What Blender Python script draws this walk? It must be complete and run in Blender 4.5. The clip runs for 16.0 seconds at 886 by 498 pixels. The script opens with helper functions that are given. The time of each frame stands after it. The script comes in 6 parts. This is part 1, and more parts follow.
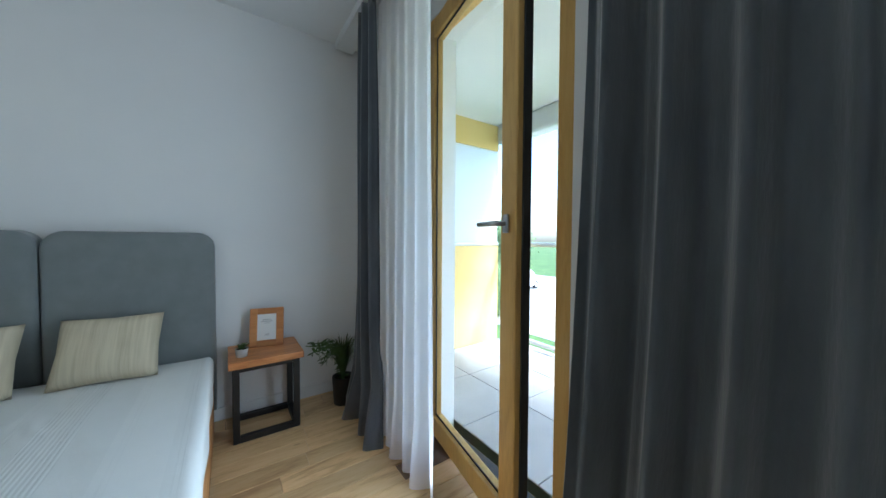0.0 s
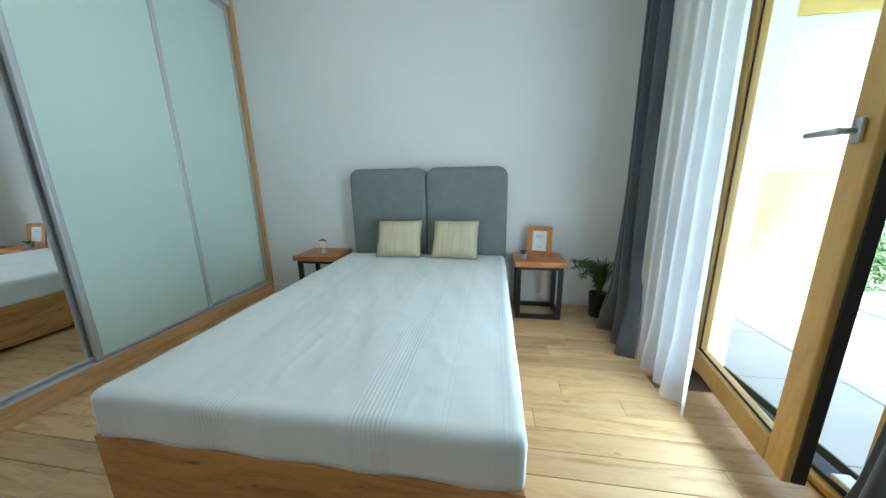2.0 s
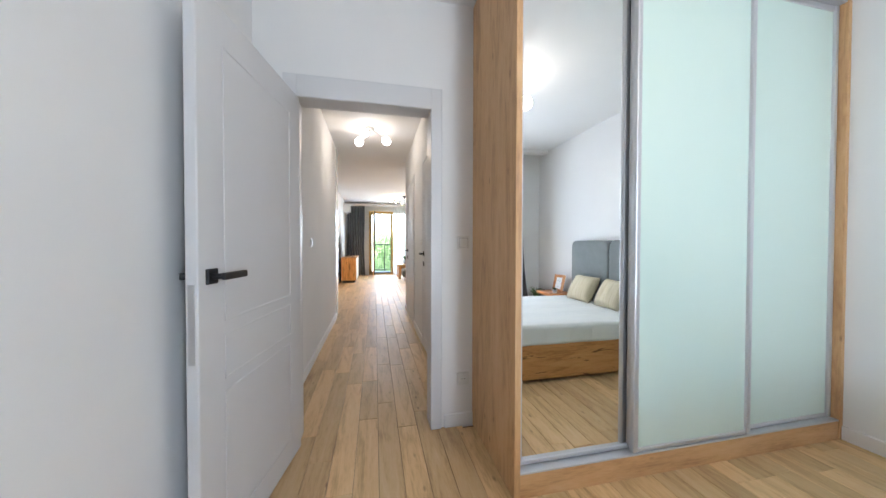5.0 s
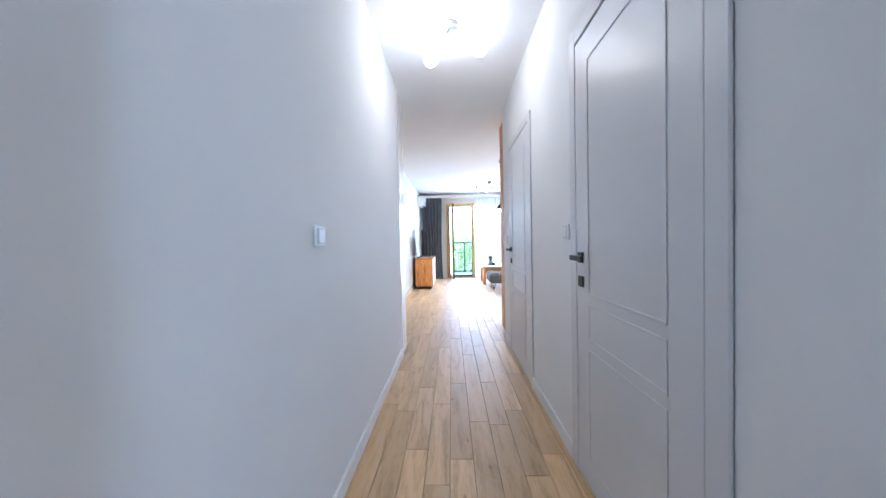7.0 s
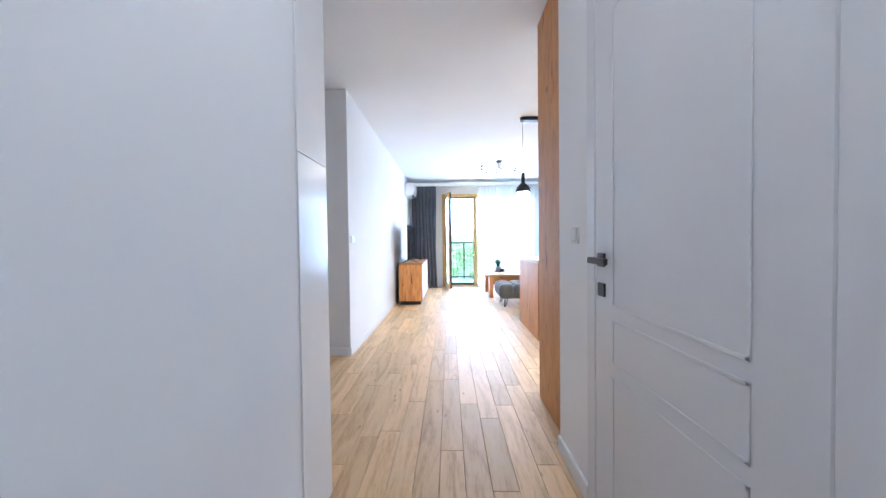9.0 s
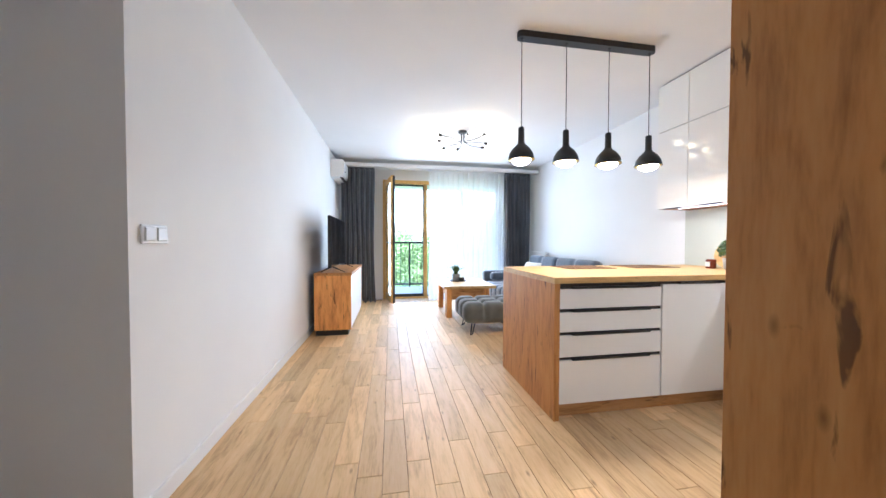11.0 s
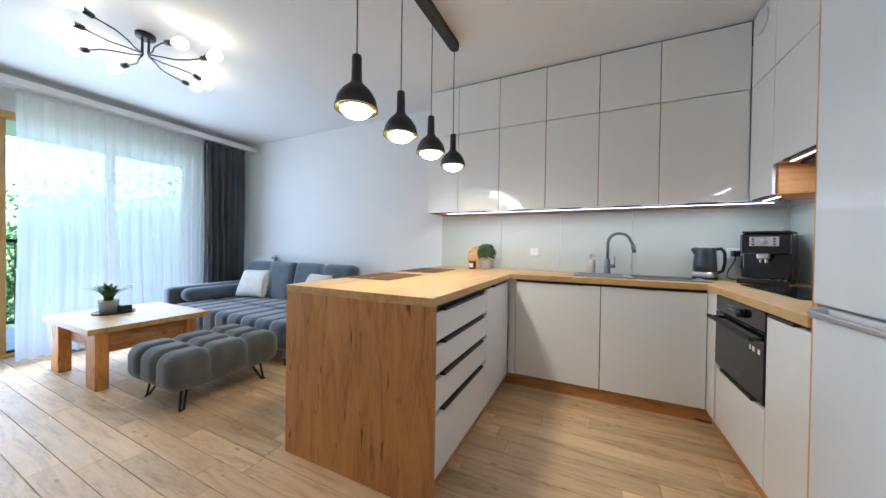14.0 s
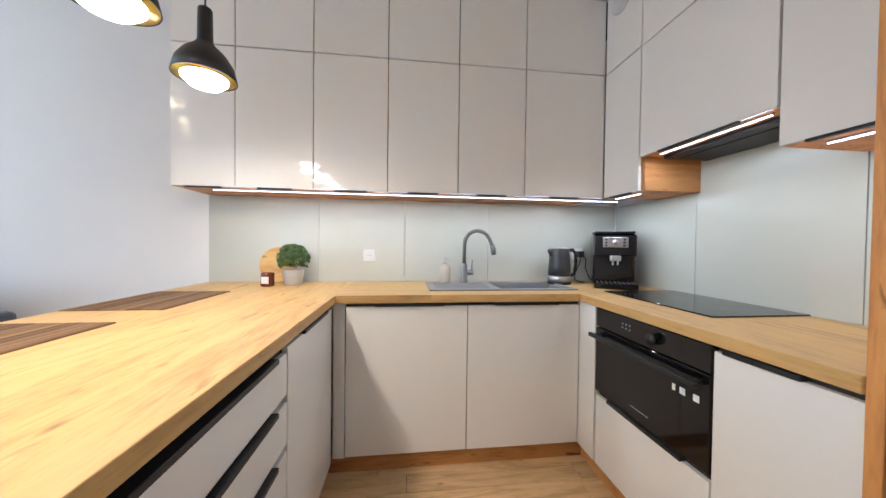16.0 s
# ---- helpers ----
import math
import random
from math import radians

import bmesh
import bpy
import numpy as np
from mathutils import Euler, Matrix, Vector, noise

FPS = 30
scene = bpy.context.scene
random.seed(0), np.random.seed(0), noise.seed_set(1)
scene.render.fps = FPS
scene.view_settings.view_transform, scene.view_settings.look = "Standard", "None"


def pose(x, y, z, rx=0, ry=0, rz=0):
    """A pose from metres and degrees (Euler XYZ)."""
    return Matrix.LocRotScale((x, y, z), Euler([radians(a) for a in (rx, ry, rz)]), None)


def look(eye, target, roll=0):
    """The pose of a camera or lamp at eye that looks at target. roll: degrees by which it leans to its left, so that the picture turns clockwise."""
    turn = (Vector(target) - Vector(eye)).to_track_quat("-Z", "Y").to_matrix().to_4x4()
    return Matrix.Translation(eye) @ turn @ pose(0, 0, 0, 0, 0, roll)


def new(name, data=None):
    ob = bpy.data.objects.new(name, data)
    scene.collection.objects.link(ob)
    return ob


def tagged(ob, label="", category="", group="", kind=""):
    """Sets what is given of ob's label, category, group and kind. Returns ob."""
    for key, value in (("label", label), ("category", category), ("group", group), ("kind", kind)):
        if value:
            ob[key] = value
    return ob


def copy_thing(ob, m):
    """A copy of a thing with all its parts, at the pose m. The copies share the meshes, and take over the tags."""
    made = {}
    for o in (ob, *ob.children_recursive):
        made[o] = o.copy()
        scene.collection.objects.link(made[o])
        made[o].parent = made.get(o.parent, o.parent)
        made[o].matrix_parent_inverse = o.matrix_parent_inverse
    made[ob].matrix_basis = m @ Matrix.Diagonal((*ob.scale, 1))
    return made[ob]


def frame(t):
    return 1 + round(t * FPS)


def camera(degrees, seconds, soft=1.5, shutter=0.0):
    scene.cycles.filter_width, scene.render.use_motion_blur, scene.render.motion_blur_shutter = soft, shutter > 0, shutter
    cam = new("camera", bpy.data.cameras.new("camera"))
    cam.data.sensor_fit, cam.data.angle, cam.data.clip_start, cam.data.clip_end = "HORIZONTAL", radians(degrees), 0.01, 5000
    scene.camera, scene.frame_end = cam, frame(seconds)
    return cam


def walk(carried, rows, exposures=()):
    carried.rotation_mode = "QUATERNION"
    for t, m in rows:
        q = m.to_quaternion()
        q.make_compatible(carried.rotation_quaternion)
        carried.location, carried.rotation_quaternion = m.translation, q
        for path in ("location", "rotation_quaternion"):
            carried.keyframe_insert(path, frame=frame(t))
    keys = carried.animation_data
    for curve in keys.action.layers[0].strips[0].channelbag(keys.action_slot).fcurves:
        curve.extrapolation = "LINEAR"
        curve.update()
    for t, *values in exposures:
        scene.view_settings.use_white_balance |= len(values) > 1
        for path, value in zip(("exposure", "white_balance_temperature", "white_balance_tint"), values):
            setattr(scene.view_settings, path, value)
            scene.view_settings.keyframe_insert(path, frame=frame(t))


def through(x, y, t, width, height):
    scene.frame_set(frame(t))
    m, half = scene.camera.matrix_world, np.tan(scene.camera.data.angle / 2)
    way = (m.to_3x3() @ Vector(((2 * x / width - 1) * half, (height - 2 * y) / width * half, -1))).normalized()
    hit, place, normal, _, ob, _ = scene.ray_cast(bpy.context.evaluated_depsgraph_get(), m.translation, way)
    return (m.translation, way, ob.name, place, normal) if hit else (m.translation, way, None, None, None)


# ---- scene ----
cam = camera(110.0, 16.0)
PATH = [
    (0, (-0.519, 0.021, 1.202), (0.622, 1.662, 1.145), 0.3),
    (0.5, (-0.624, -0.093, 1.199), (0.173, 1.732, 1.018), 0.0),
    (1, (-0.705, -0.198, 1.178), (-0.278, 1.719, 0.809), -0.3),
    (1.5, (-0.72, -0.252, 1.163), (-0.663, 1.694, 0.704), -0.6),
    (2, (-0.698, -0.288, 1.155), (-1.016, 1.633, 0.705), -1.1),
    (2.5, (-0.675, -0.298, 1.175), (-1.383, 1.522, 0.746), -1.9),
    (3, (-0.706, -0.300, 1.200), (-1.786, 1.36, 0.929), -1.0),
    (3.5, (-0.836, -0.314, 1.211), (-2.229, 1.114, 1.072), -0.8),
    (4, (-1.044, -0.315, 1.21), (-2.69, 0.818, 1.133), -0.9),
    (4.5, (-1.324, -0.295, 1.202), (-3.158, 0.5, 1.156), -0.8),
    (5, (-1.688, -0.268, 1.192), (-3.641, 0.161, 1.159), 0.1),
    (5.2, (-1.848, -0.265, 1.181), (-3.829, 0.012, 1.156), 0.3),
    (7.5, (-4.22, -0.359, 1.157), (-6.219, -0.416, 1.117), -1.1),
    (8, (-4.718, -0.334, 1.148), (-6.718, -0.369, 1.108), -1.0),
    (8.5, (-5.222, -0.318, 1.15), (-7.221, -0.36, 1.111), -0.7),
    (10.8, (-7.362, -0.312, 1.168), (-9.353, -0.13, 1.124), 0.0),
    (11, (-7.499, -0.332, 1.168), (-9.471, 0.0, 1.124), 0.1),
    (11.5, (-7.77, -0.42, 1.177), (-9.647, 0.27, 1.131), 0.1),
    (12, (-7.969, -0.573, 1.178), (-9.707, 0.417, 1.138), 0.2),
    (12.5, (-8.2, -0.725, 1.162), (-9.797, 0.478, 1.129), 0.5),
    (13, (-8.415, -0.742, 1.161), (-9.821, 0.679, 1.132), 0.8),
    (13.5, (-8.589, -0.656, 1.161), (-9.736, 0.982, 1.137), 0.9),
    (14, (-8.732, -0.475, 1.168), (-9.598, 1.328, 1.147), 0.8),
    (14.5, (-8.816, -0.204, 1.182), (-9.407, 1.707, 1.156), 0.8),
    (15, (-8.907, 0.059, 1.211), (-9.228, 2.033, 1.169), 0.6),
    (15.5, (-8.962, 0.296, 1.201), (-8.989, 2.296, 1.167), 0.8),
    (16, (-8.997, 0.514, 1.205), (-8.761, 2.5, 1.171), 0.7),
]
EXPOSURES = [(0.0, 2.15, 5350, 3), (0.5, 2.5, 5350, 0), (1.0, 2.65, 5300, -4), (2.0, 2.85, 5450, -4), (3.5, 3.2, 5900, 8), (5.0, 3.65, 5850, 12), (7.5, 4.2, 4600, 11), (8.5, 4.2, 4600, 11), (11.0, 3.6, 5200, 12), (12.5, 3.0, 5050, 9), (14.0, 2.92, 5050, 8), (15.0, 3.12, 5500, 13), (16.0, 3.1, 5350, 12)]
walk(cam, [(t, look(eye, target, roll)) for t, eye, target, roll in PATH], EXPOSURES)

# ---- daylight ----
world = bpy.data.worlds.new("daylight")
scene.world = world
world.use_nodes = True
wn = world.node_tree.nodes
sky = wn.new("ShaderNodeTexSky")
sky.sky_type, sky.sun_disc = "NISHITA", False
sky.sun_elevation, sky.sun_rotation = radians(55), radians(150)
sky.altitude, sky.dust_density = 100, 2.5
wn["Background"].inputs["Strength"].default_value = 0.15
world.node_tree.links.new(sky.outputs[0], wn["Background"].inputs["Color"])
sun_data = bpy.data.lights.new("sun", "SUN")
sun_data.energy, sun_data.angle, sun_data.color = 2.2, radians(10), (1.0, 0.96, 0.9)
sun = new("sun", sun_data)
sun.matrix_world = look((0, 0, 30), (-0.5 * math.cos(radians(55)) * 10, 0.866 * math.cos(radians(55)) * 10, 30 - 10 * math.sin(radians(55))))


def window_lamp(name, x, y, z, wide, high, watts, turn):
    """The sky's light entering through a window opening."""
    light = bpy.data.lights.new(name, "AREA")
    light.shape, light.size, light.size_y, light.energy, light.color = "RECTANGLE", wide, high, watts, (0.88, 0.95, 1.0)
    new(name, light).matrix_world = pose(x, y, z, 90, 0, turn)


window_lamp("living_window_light", -13.51, 0.78, 1.2, 2.3, 2.25, 6.5, -90)
window_lamp("living_pane_light", -13.77, 0.78, 1.2, 2.3, 2.25, 1.6, -90)
window_lamp("bedroom_window_light", 0.24, 0.93, 1.25, 0.48, 2.3, 3.6, 90)


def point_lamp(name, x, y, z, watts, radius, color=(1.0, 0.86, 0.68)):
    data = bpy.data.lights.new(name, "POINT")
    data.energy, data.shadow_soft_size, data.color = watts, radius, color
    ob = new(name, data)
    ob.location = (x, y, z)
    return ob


# ---- materials ----
def material(name):
    m = bpy.data.materials.new(name)
    m.use_nodes = True
    return m, m.node_tree.nodes, m.node_tree.links, m.node_tree.nodes["Principled BSDF"]


def ramp(nodes, *stops):
    r = nodes.new("ShaderNodeValToRGB")
    e = r.color_ramp.elements
    while len(e) < len(stops):
        e.new(0.5)
    for el, (p, c) in zip(e, stops):
        el.position, el.color = p, (*c, 1)
    return r


def surface(name, a, b, rough=0.5, scale=8.0, stretch=(1, 1, 1), metal=0.0, bump=0.1, bump_scale=80.0, coat=0.0, sheen=0.0, world_space=False, rough_var=0.08, spec=0.5):
    """A two-scale surface: slow colour drift from a to b, fine relief, uneven gloss."""
    m, n, l, p = material(name)
    tc = n.new("ShaderNodeTexCoord")
    mp = n.new("ShaderNodeMapping")
    mp.inputs["Scale"].default_value = stretch
    if world_space:
        g = n.new("ShaderNodeNewGeometry")
        l.new(g.outputs["Position"], mp.inputs["Vector"])
    else:
        l.new(tc.outputs["Object"], mp.inputs["Vector"])
    big = n.new("ShaderNodeTexNoise")
    big.inputs["Scale"].default_value, big.inputs["Detail"].default_value = scale, 5
    l.new(mp.outputs[0], big.inputs["Vector"])
    r = ramp(n, (0.3, a), (0.7, b))
    l.new(big.outputs["Fac"], r.inputs["Fac"])
    l.new(r.outputs["Color"], p.inputs["Base Color"])
    fine = n.new("ShaderNodeTexNoise")
    fine.inputs["Scale"].default_value, fine.inputs["Detail"].default_value = bump_scale, 4
    l.new(mp.outputs[0], fine.inputs["Vector"])
    bn = n.new("ShaderNodeBump")
    bn.inputs["Strength"].default_value, bn.inputs["Distance"].default_value = bump, 0.002
    l.new(fine.outputs["Fac"], bn.inputs["Height"])
    l.new(bn.outputs[0], p.inputs["Normal"])
    mr = n.new("ShaderNodeMapRange")
    mr.inputs["To Min"].default_value, mr.inputs["To Max"].default_value = max(rough - rough_var, 0.02), min(rough + rough_var, 1)
    l.new(big.outputs["Fac"], mr.inputs["Value"])
    l.new(mr.outputs[0], p.inputs["Roughness"])
    p.inputs["Metallic"].default_value = metal
    p.inputs["Specular IOR Level"].default_value = spec
    p.inputs["Coat Weight"].default_value = coat
    p.inputs["Coat Roughness"].default_value = 0.05
    p.inputs["Sheen Weight"].default_value = sheen
    return m


def wood(name, dark, mid, light, axis="x", rough=0.45, knots=True, random_shift=True, coat=0.0, cracks=0.0):
    """Oak: long grain along one axis, knots, and a drift of tone from piece to piece."""
    m, n, l, p = material(name)
    tc = n.new("ShaderNodeTexCoord")
    info = n.new("ShaderNodeObjectInfo")
    add = n.new("ShaderNodeVectorMath")
    add.operation = "MULTIPLY_ADD"
    l.new(info.outputs["Random"], add.inputs[0])
    add.inputs[1].default_value = (37.0, 19.0, 11.0) if random_shift else (0, 0, 0)
    l.new(tc.outputs["Object"], add.inputs[2])
    mp = n.new("ShaderNodeMapping")
    k = {"x": (1.2, 9, 9), "y": (9, 1.2, 9), "z": (9, 9, 1.2)}[axis]
    mp.inputs["Scale"].default_value = k
    l.new(add.outputs[0], mp.inputs["Vector"])
    grain = n.new("ShaderNodeTexNoise")
    grain.inputs["Scale"].default_value, grain.inputs["Detail"].default_value, grain.inputs["Distortion"].default_value = 1.6, 6, 1.2
    l.new(mp.outputs[0], grain.inputs["Vector"])
    fibre = n.new("ShaderNodeTexNoise")
    fibre.inputs["Scale"].default_value, fibre.inputs["Detail"].default_value = 14, 3
    l.new(mp.outputs[0], fibre.inputs["Vector"])
    r = ramp(n, (0.28, dark), (0.5, mid), (0.74, light))
    mix = n.new("ShaderNodeMix")
    mix.inputs["Factor"].default_value = 0.3
    l.new(grain.outputs["Fac"], mix.inputs[2])
    l.new(fibre.outputs["Fac"], mix.inputs[3])
    l.new(mix.outputs[0], r.inputs["Fac"])
    col = r.outputs["Color"]
    if knots:
        mk = n.new("ShaderNodeMapping")
        mk.inputs["Scale"].default_value = {"x": (1.0, 2.4, 2.4), "y": (2.4, 1.0, 2.4), "z": (2.4, 2.4, 1.0)}[axis]
        l.new(add.outputs[0], mk.inputs["Vector"])
        vor = n.new("ShaderNodeTexVoronoi")
        vor.inputs["Scale"].default_value = 4.6
        l.new(mk.outputs[0], vor.inputs["Vector"])
        kr = ramp(n, (0.02, (0.3, 0.24, 0.2)), (0.12, (1, 1, 1)))
        l.new(vor.outputs["Distance"], kr.inputs["Fac"])
        mul = n.new("ShaderNodeMix")
        mul.data_type, mul.blend_type = "RGBA", "MULTIPLY"
        mul.inputs["Factor"].default_value = 0.75
        l.new(col, mul.inputs[6])
        l.new(kr.outputs["Color"], mul.inputs[7])
        col = mul.outputs[2]
    if cracks:
        mc = n.new("ShaderNodeMapping")
        mc.inputs["Scale"].default_value = {"x": (4.5, 24, 24), "y": (24, 4.5, 24), "z": (24, 24, 4.5)}[axis]
        l.new(add.outputs[0], mc.inputs["Vector"])
        ck = n.new("ShaderNodeTexNoise")
        ck.inputs["Scale"].default_value, ck.inputs["Detail"].default_value, ck.inputs["Distortion"].default_value = 1.0, 4, 0.8
        l.new(mc.outputs[0], ck.inputs["Vector"])
        cr = ramp(n, (0.3, (0.16, 0.12, 0.1)), (0.36, (1, 1, 1)))
        l.new(ck.outputs["Fac"], cr.inputs["Fac"])
        mc2 = n.new("ShaderNodeMix")
        mc2.data_type, mc2.blend_type = "RGBA", "MULTIPLY"
        mc2.inputs["Factor"].default_value = cracks
        l.new(col, mc2.inputs[6])
        l.new(cr.outputs["Color"], mc2.inputs[7])
        col = mc2.outputs[2]
    hsv = n.new("ShaderNodeHueSaturation")
    mv = n.new("ShaderNodeMapRange")
    mv.inputs["To Min"].default_value, mv.inputs["To Max"].default_value = 0.8, 1.15
    l.new(info.outputs["Random"], mv.inputs["Value"])
    l.new(mv.outputs[0], hsv.inputs["Value"])
    l.new(col, hsv.inputs["Color"])
    l.new(hsv.outputs["Color"], p.inputs["Base Color"])
    bn = n.new("ShaderNodeBump")
    bn.inputs["Strength"].default_value, bn.inputs["Distance"].default_value = 0.25, 0.001
    l.new(mix.outputs[0], bn.inputs["Height"])
    l.new(bn.outputs[0], p.inputs["Normal"])
    mr = n.new("ShaderNodeMapRange")
    mr.inputs["To Min"].default_value, mr.inputs["To Max"].default_value = rough - 0.08, rough + 0.1
    l.new(grain.outputs["Fac"], mr.inputs["Value"])
    l.new(mr.outputs[0], p.inputs["Roughness"])
    p.inputs["Coat Weight"].default_value = coat
    return m


def plain(name, color, rough=0.4, metal=0.0, **more):
    m, n, l, p = material(name)
    p.inputs["Base Color"].default_value = (*color, 1)
    p.inputs["Roughness"].default_value, p.inputs["Metallic"].default_value = rough, metal
    for key, value in more.items():
        p.inputs[key.replace("_", " ")].default_value = value
    return m


def glowing(name, color, strength):
    m, n, l, p = material(name)
    p.inputs["Base Color"].default_value = (0.8, 0.8, 0.8, 1)
    p.inputs["Emission Color"].default_value = (*color, 1)
    p.inputs["Emission Strength"].default_value = strength
    return m


def sheer(name, through=0.45):
    """Thin woven voile: part open weave, part translucent thread."""
    m, n, l, p = material(name)
    out = n["Material Output"]
    d = n.new("ShaderNodeBsdfDiffuse")
    t = n.new("ShaderNodeBsdfTranslucent")
    o = n.new("ShaderNodeBsdfTransparent")
    for q in (d, t):
        q.inputs["Color"].default_value = (0.92, 0.91, 0.92, 1)
    a = n.new("ShaderNodeMixShader")
    a.inputs[0].default_value = 0.68
    b = n.new("ShaderNodeMixShader")
    l.new(d.outputs[0], a.inputs[1])
    l.new(t.outputs[0], a.inputs[2])
    tc = n.new("ShaderNodeTexCoord")
    w = n.new("ShaderNodeTexNoise")
    w.inputs["Scale"].default_value = 3
    l.new(tc.outputs["Object"], w.inputs["Vector"])
    mr = n.new("ShaderNodeMapRange")
    mr.inputs["To Min"].default_value, mr.inputs["To Max"].default_value = through - 0.06, through + 0.06
    l.new(w.outputs["Fac"], mr.inputs["Value"])
    l.new(mr.outputs[0], b.inputs[0])
    l.new(a.outputs[0], b.inputs[1])
    l.new(o.outputs[0], b.inputs[2])
    l.new(b.outputs[0], out.inputs["Surface"])
    return m


WALL = surface("wall_paint", (0.78, 0.78, 0.78), (0.82, 0.82, 0.815), 0.85, 1.5, bump=0.12, bump_scale=160, world_space=True)
CEIL = surface("ceiling_paint", (0.8, 0.8, 0.8), (0.83, 0.83, 0.83), 0.9, 1.5, bump=0.08, bump_scale=140, world_space=True)
TRIM = surface("white_lacquer", (0.78, 0.78, 0.78), (0.8, 0.8, 0.8), 0.35, 4, bump=0.03)
DOORPAINT = surface("light_grey_door_lacquer", (0.65, 0.655, 0.67), (0.68, 0.685, 0.7), 0.35, 3, bump=0.04)
OAKFLOOR = wood("oak_floor", (0.40, 0.235, 0.105), (0.67, 0.45, 0.22), (0.76, 0.55, 0.31), "x", 0.48)
JOINT = plain("floor_joint", (0.17, 0.105, 0.06), 0.8)
OAK_X = wood("oak_board_along", (0.3, 0.12, 0.032), (0.57, 0.265, 0.08), (0.67, 0.36, 0.125), "x", 0.5, cracks=0.85)
OAK_Y = wood("oak_board_across", (0.27, 0.11, 0.032), (0.52, 0.255, 0.085), (0.62, 0.345, 0.135), "y", 0.5, cracks=0.85)
OAK_Z = wood("oak_board_upright", (0.36, 0.135, 0.032), (0.66, 0.3, 0.078), (0.75, 0.395, 0.125), "z", 0.5, cracks=0.85)
PALEOAK_Z = wood("pale_oak_upright", (0.38, 0.2, 0.09), (0.58, 0.35, 0.165), (0.66, 0.44, 0.235), "z", 0.5)
PALEOAK_Y = wood("pale_oak_along", (0.38, 0.2, 0.09), (0.58, 0.35, 0.165), (0.66, 0.44, 0.235), "y", 0.5)
TOPOAK_Y = wood("worktop_oak_along", (0.35, 0.175, 0.05), (0.55, 0.345, 0.12), (0.64, 0.43, 0.17), "y", 0.4, cracks=0.4)
TOPOAK_X = wood("worktop_oak_across", (0.35, 0.175, 0.05), (0.55, 0.345, 0.12), (0.64, 0.43, 0.17), "x", 0.4, cracks=0.4)
ACACIA = wood("reddish_acacia", (0.26, 0.085, 0.026), (0.5, 0.21, 0.07), (0.62, 0.31, 0.115), "x", 0.4)
FRAMEWOOD = wood("pine_window_frame", (0.5, 0.28, 0.075), (0.64, 0.4, 0.115), (0.7, 0.47, 0.16), "z", 0.4, knots=False)
BLACK = plain("black_metal", (0.012, 0.012, 0.013), 0.45)
BLACKGLOSS = plain("black_glass", (0.006, 0.006, 0.007), 0.06)
GASKET = plain("dark_gasket", (0.02, 0.022, 0.026), 0.6)
CHROME = plain("brushed_steel", (0.55, 0.56, 0.58), 0.28, 1.0)
ALU = plain("aluminium_rail", (0.58, 0.59, 0.61), 0.35, 0.5)
MIRROR = plain("mirror_silver", (0.9, 0.91, 0.91), 0.01, 1.0)
LACOBEL = plain("mint_lacquered_glass", (0.63, 0.77, 0.71), 0.3, 0.0, Coat_Weight=0.8, Coat_Roughness=0.03)
CREAM = plain("cream_gloss_front", (0.86, 0.85, 0.82), 0.5, 0.0, Specular_IOR_Level=0.08, Coat_Weight=1.0, Coat_Roughness=0.005)
# Near-black for bodies behind fronts: the shade in the gaps is painted.
SHADOWGAP = plain("dark_gap_shade", (0.05, 0.045, 0.04), 0.8)
SPLASH = surface("grey_glass_splashback", (0.53, 0.55, 0.49), (0.56, 0.58, 0.52), 0.22, 2, bump=0.01)
VELVET = surface("blue_grey_velvet", (0.04, 0.058, 0.085), (0.075, 0.102, 0.14), 0.9, 6, bump=0.3, bump_scale=220, sheen=0.7)
STOOLVELVET = surface("warm_grey_velvet", (0.06, 0.063, 0.058), (0.1, 0.103, 0.095), 0.9, 6, bump=0.3, bump_scale=220, sheen=0.35)
CURTAIN = surface("anthracite_velvet_curtain", (0.05, 0.058, 0.072), (0.1, 0.112, 0.13), 0.85, 7, (1, 1, 0.3), bump=0.5, bump_scale=180, sheen=0.4)
# Lighter, crushed copy of the anthracite velvet: light on the curtain is painted in.
LITCURTAIN = surface("lit_crushed_velvet", (0.06, 0.071, 0.082), (0.13, 0.146, 0.162), 0.85, 9, (1, 1, 0.25), bump=0.6, bump_scale=120, sheen=0.7)
VOILE = sheer("white_voile", 0.2)
HEADFABRIC = surface("grey_headboard_fabric", (0.18, 0.198, 0.2), (0.215, 0.233, 0.236), 0.9, 10, bump=0.4, bump_scale=400, sheen=0.3)


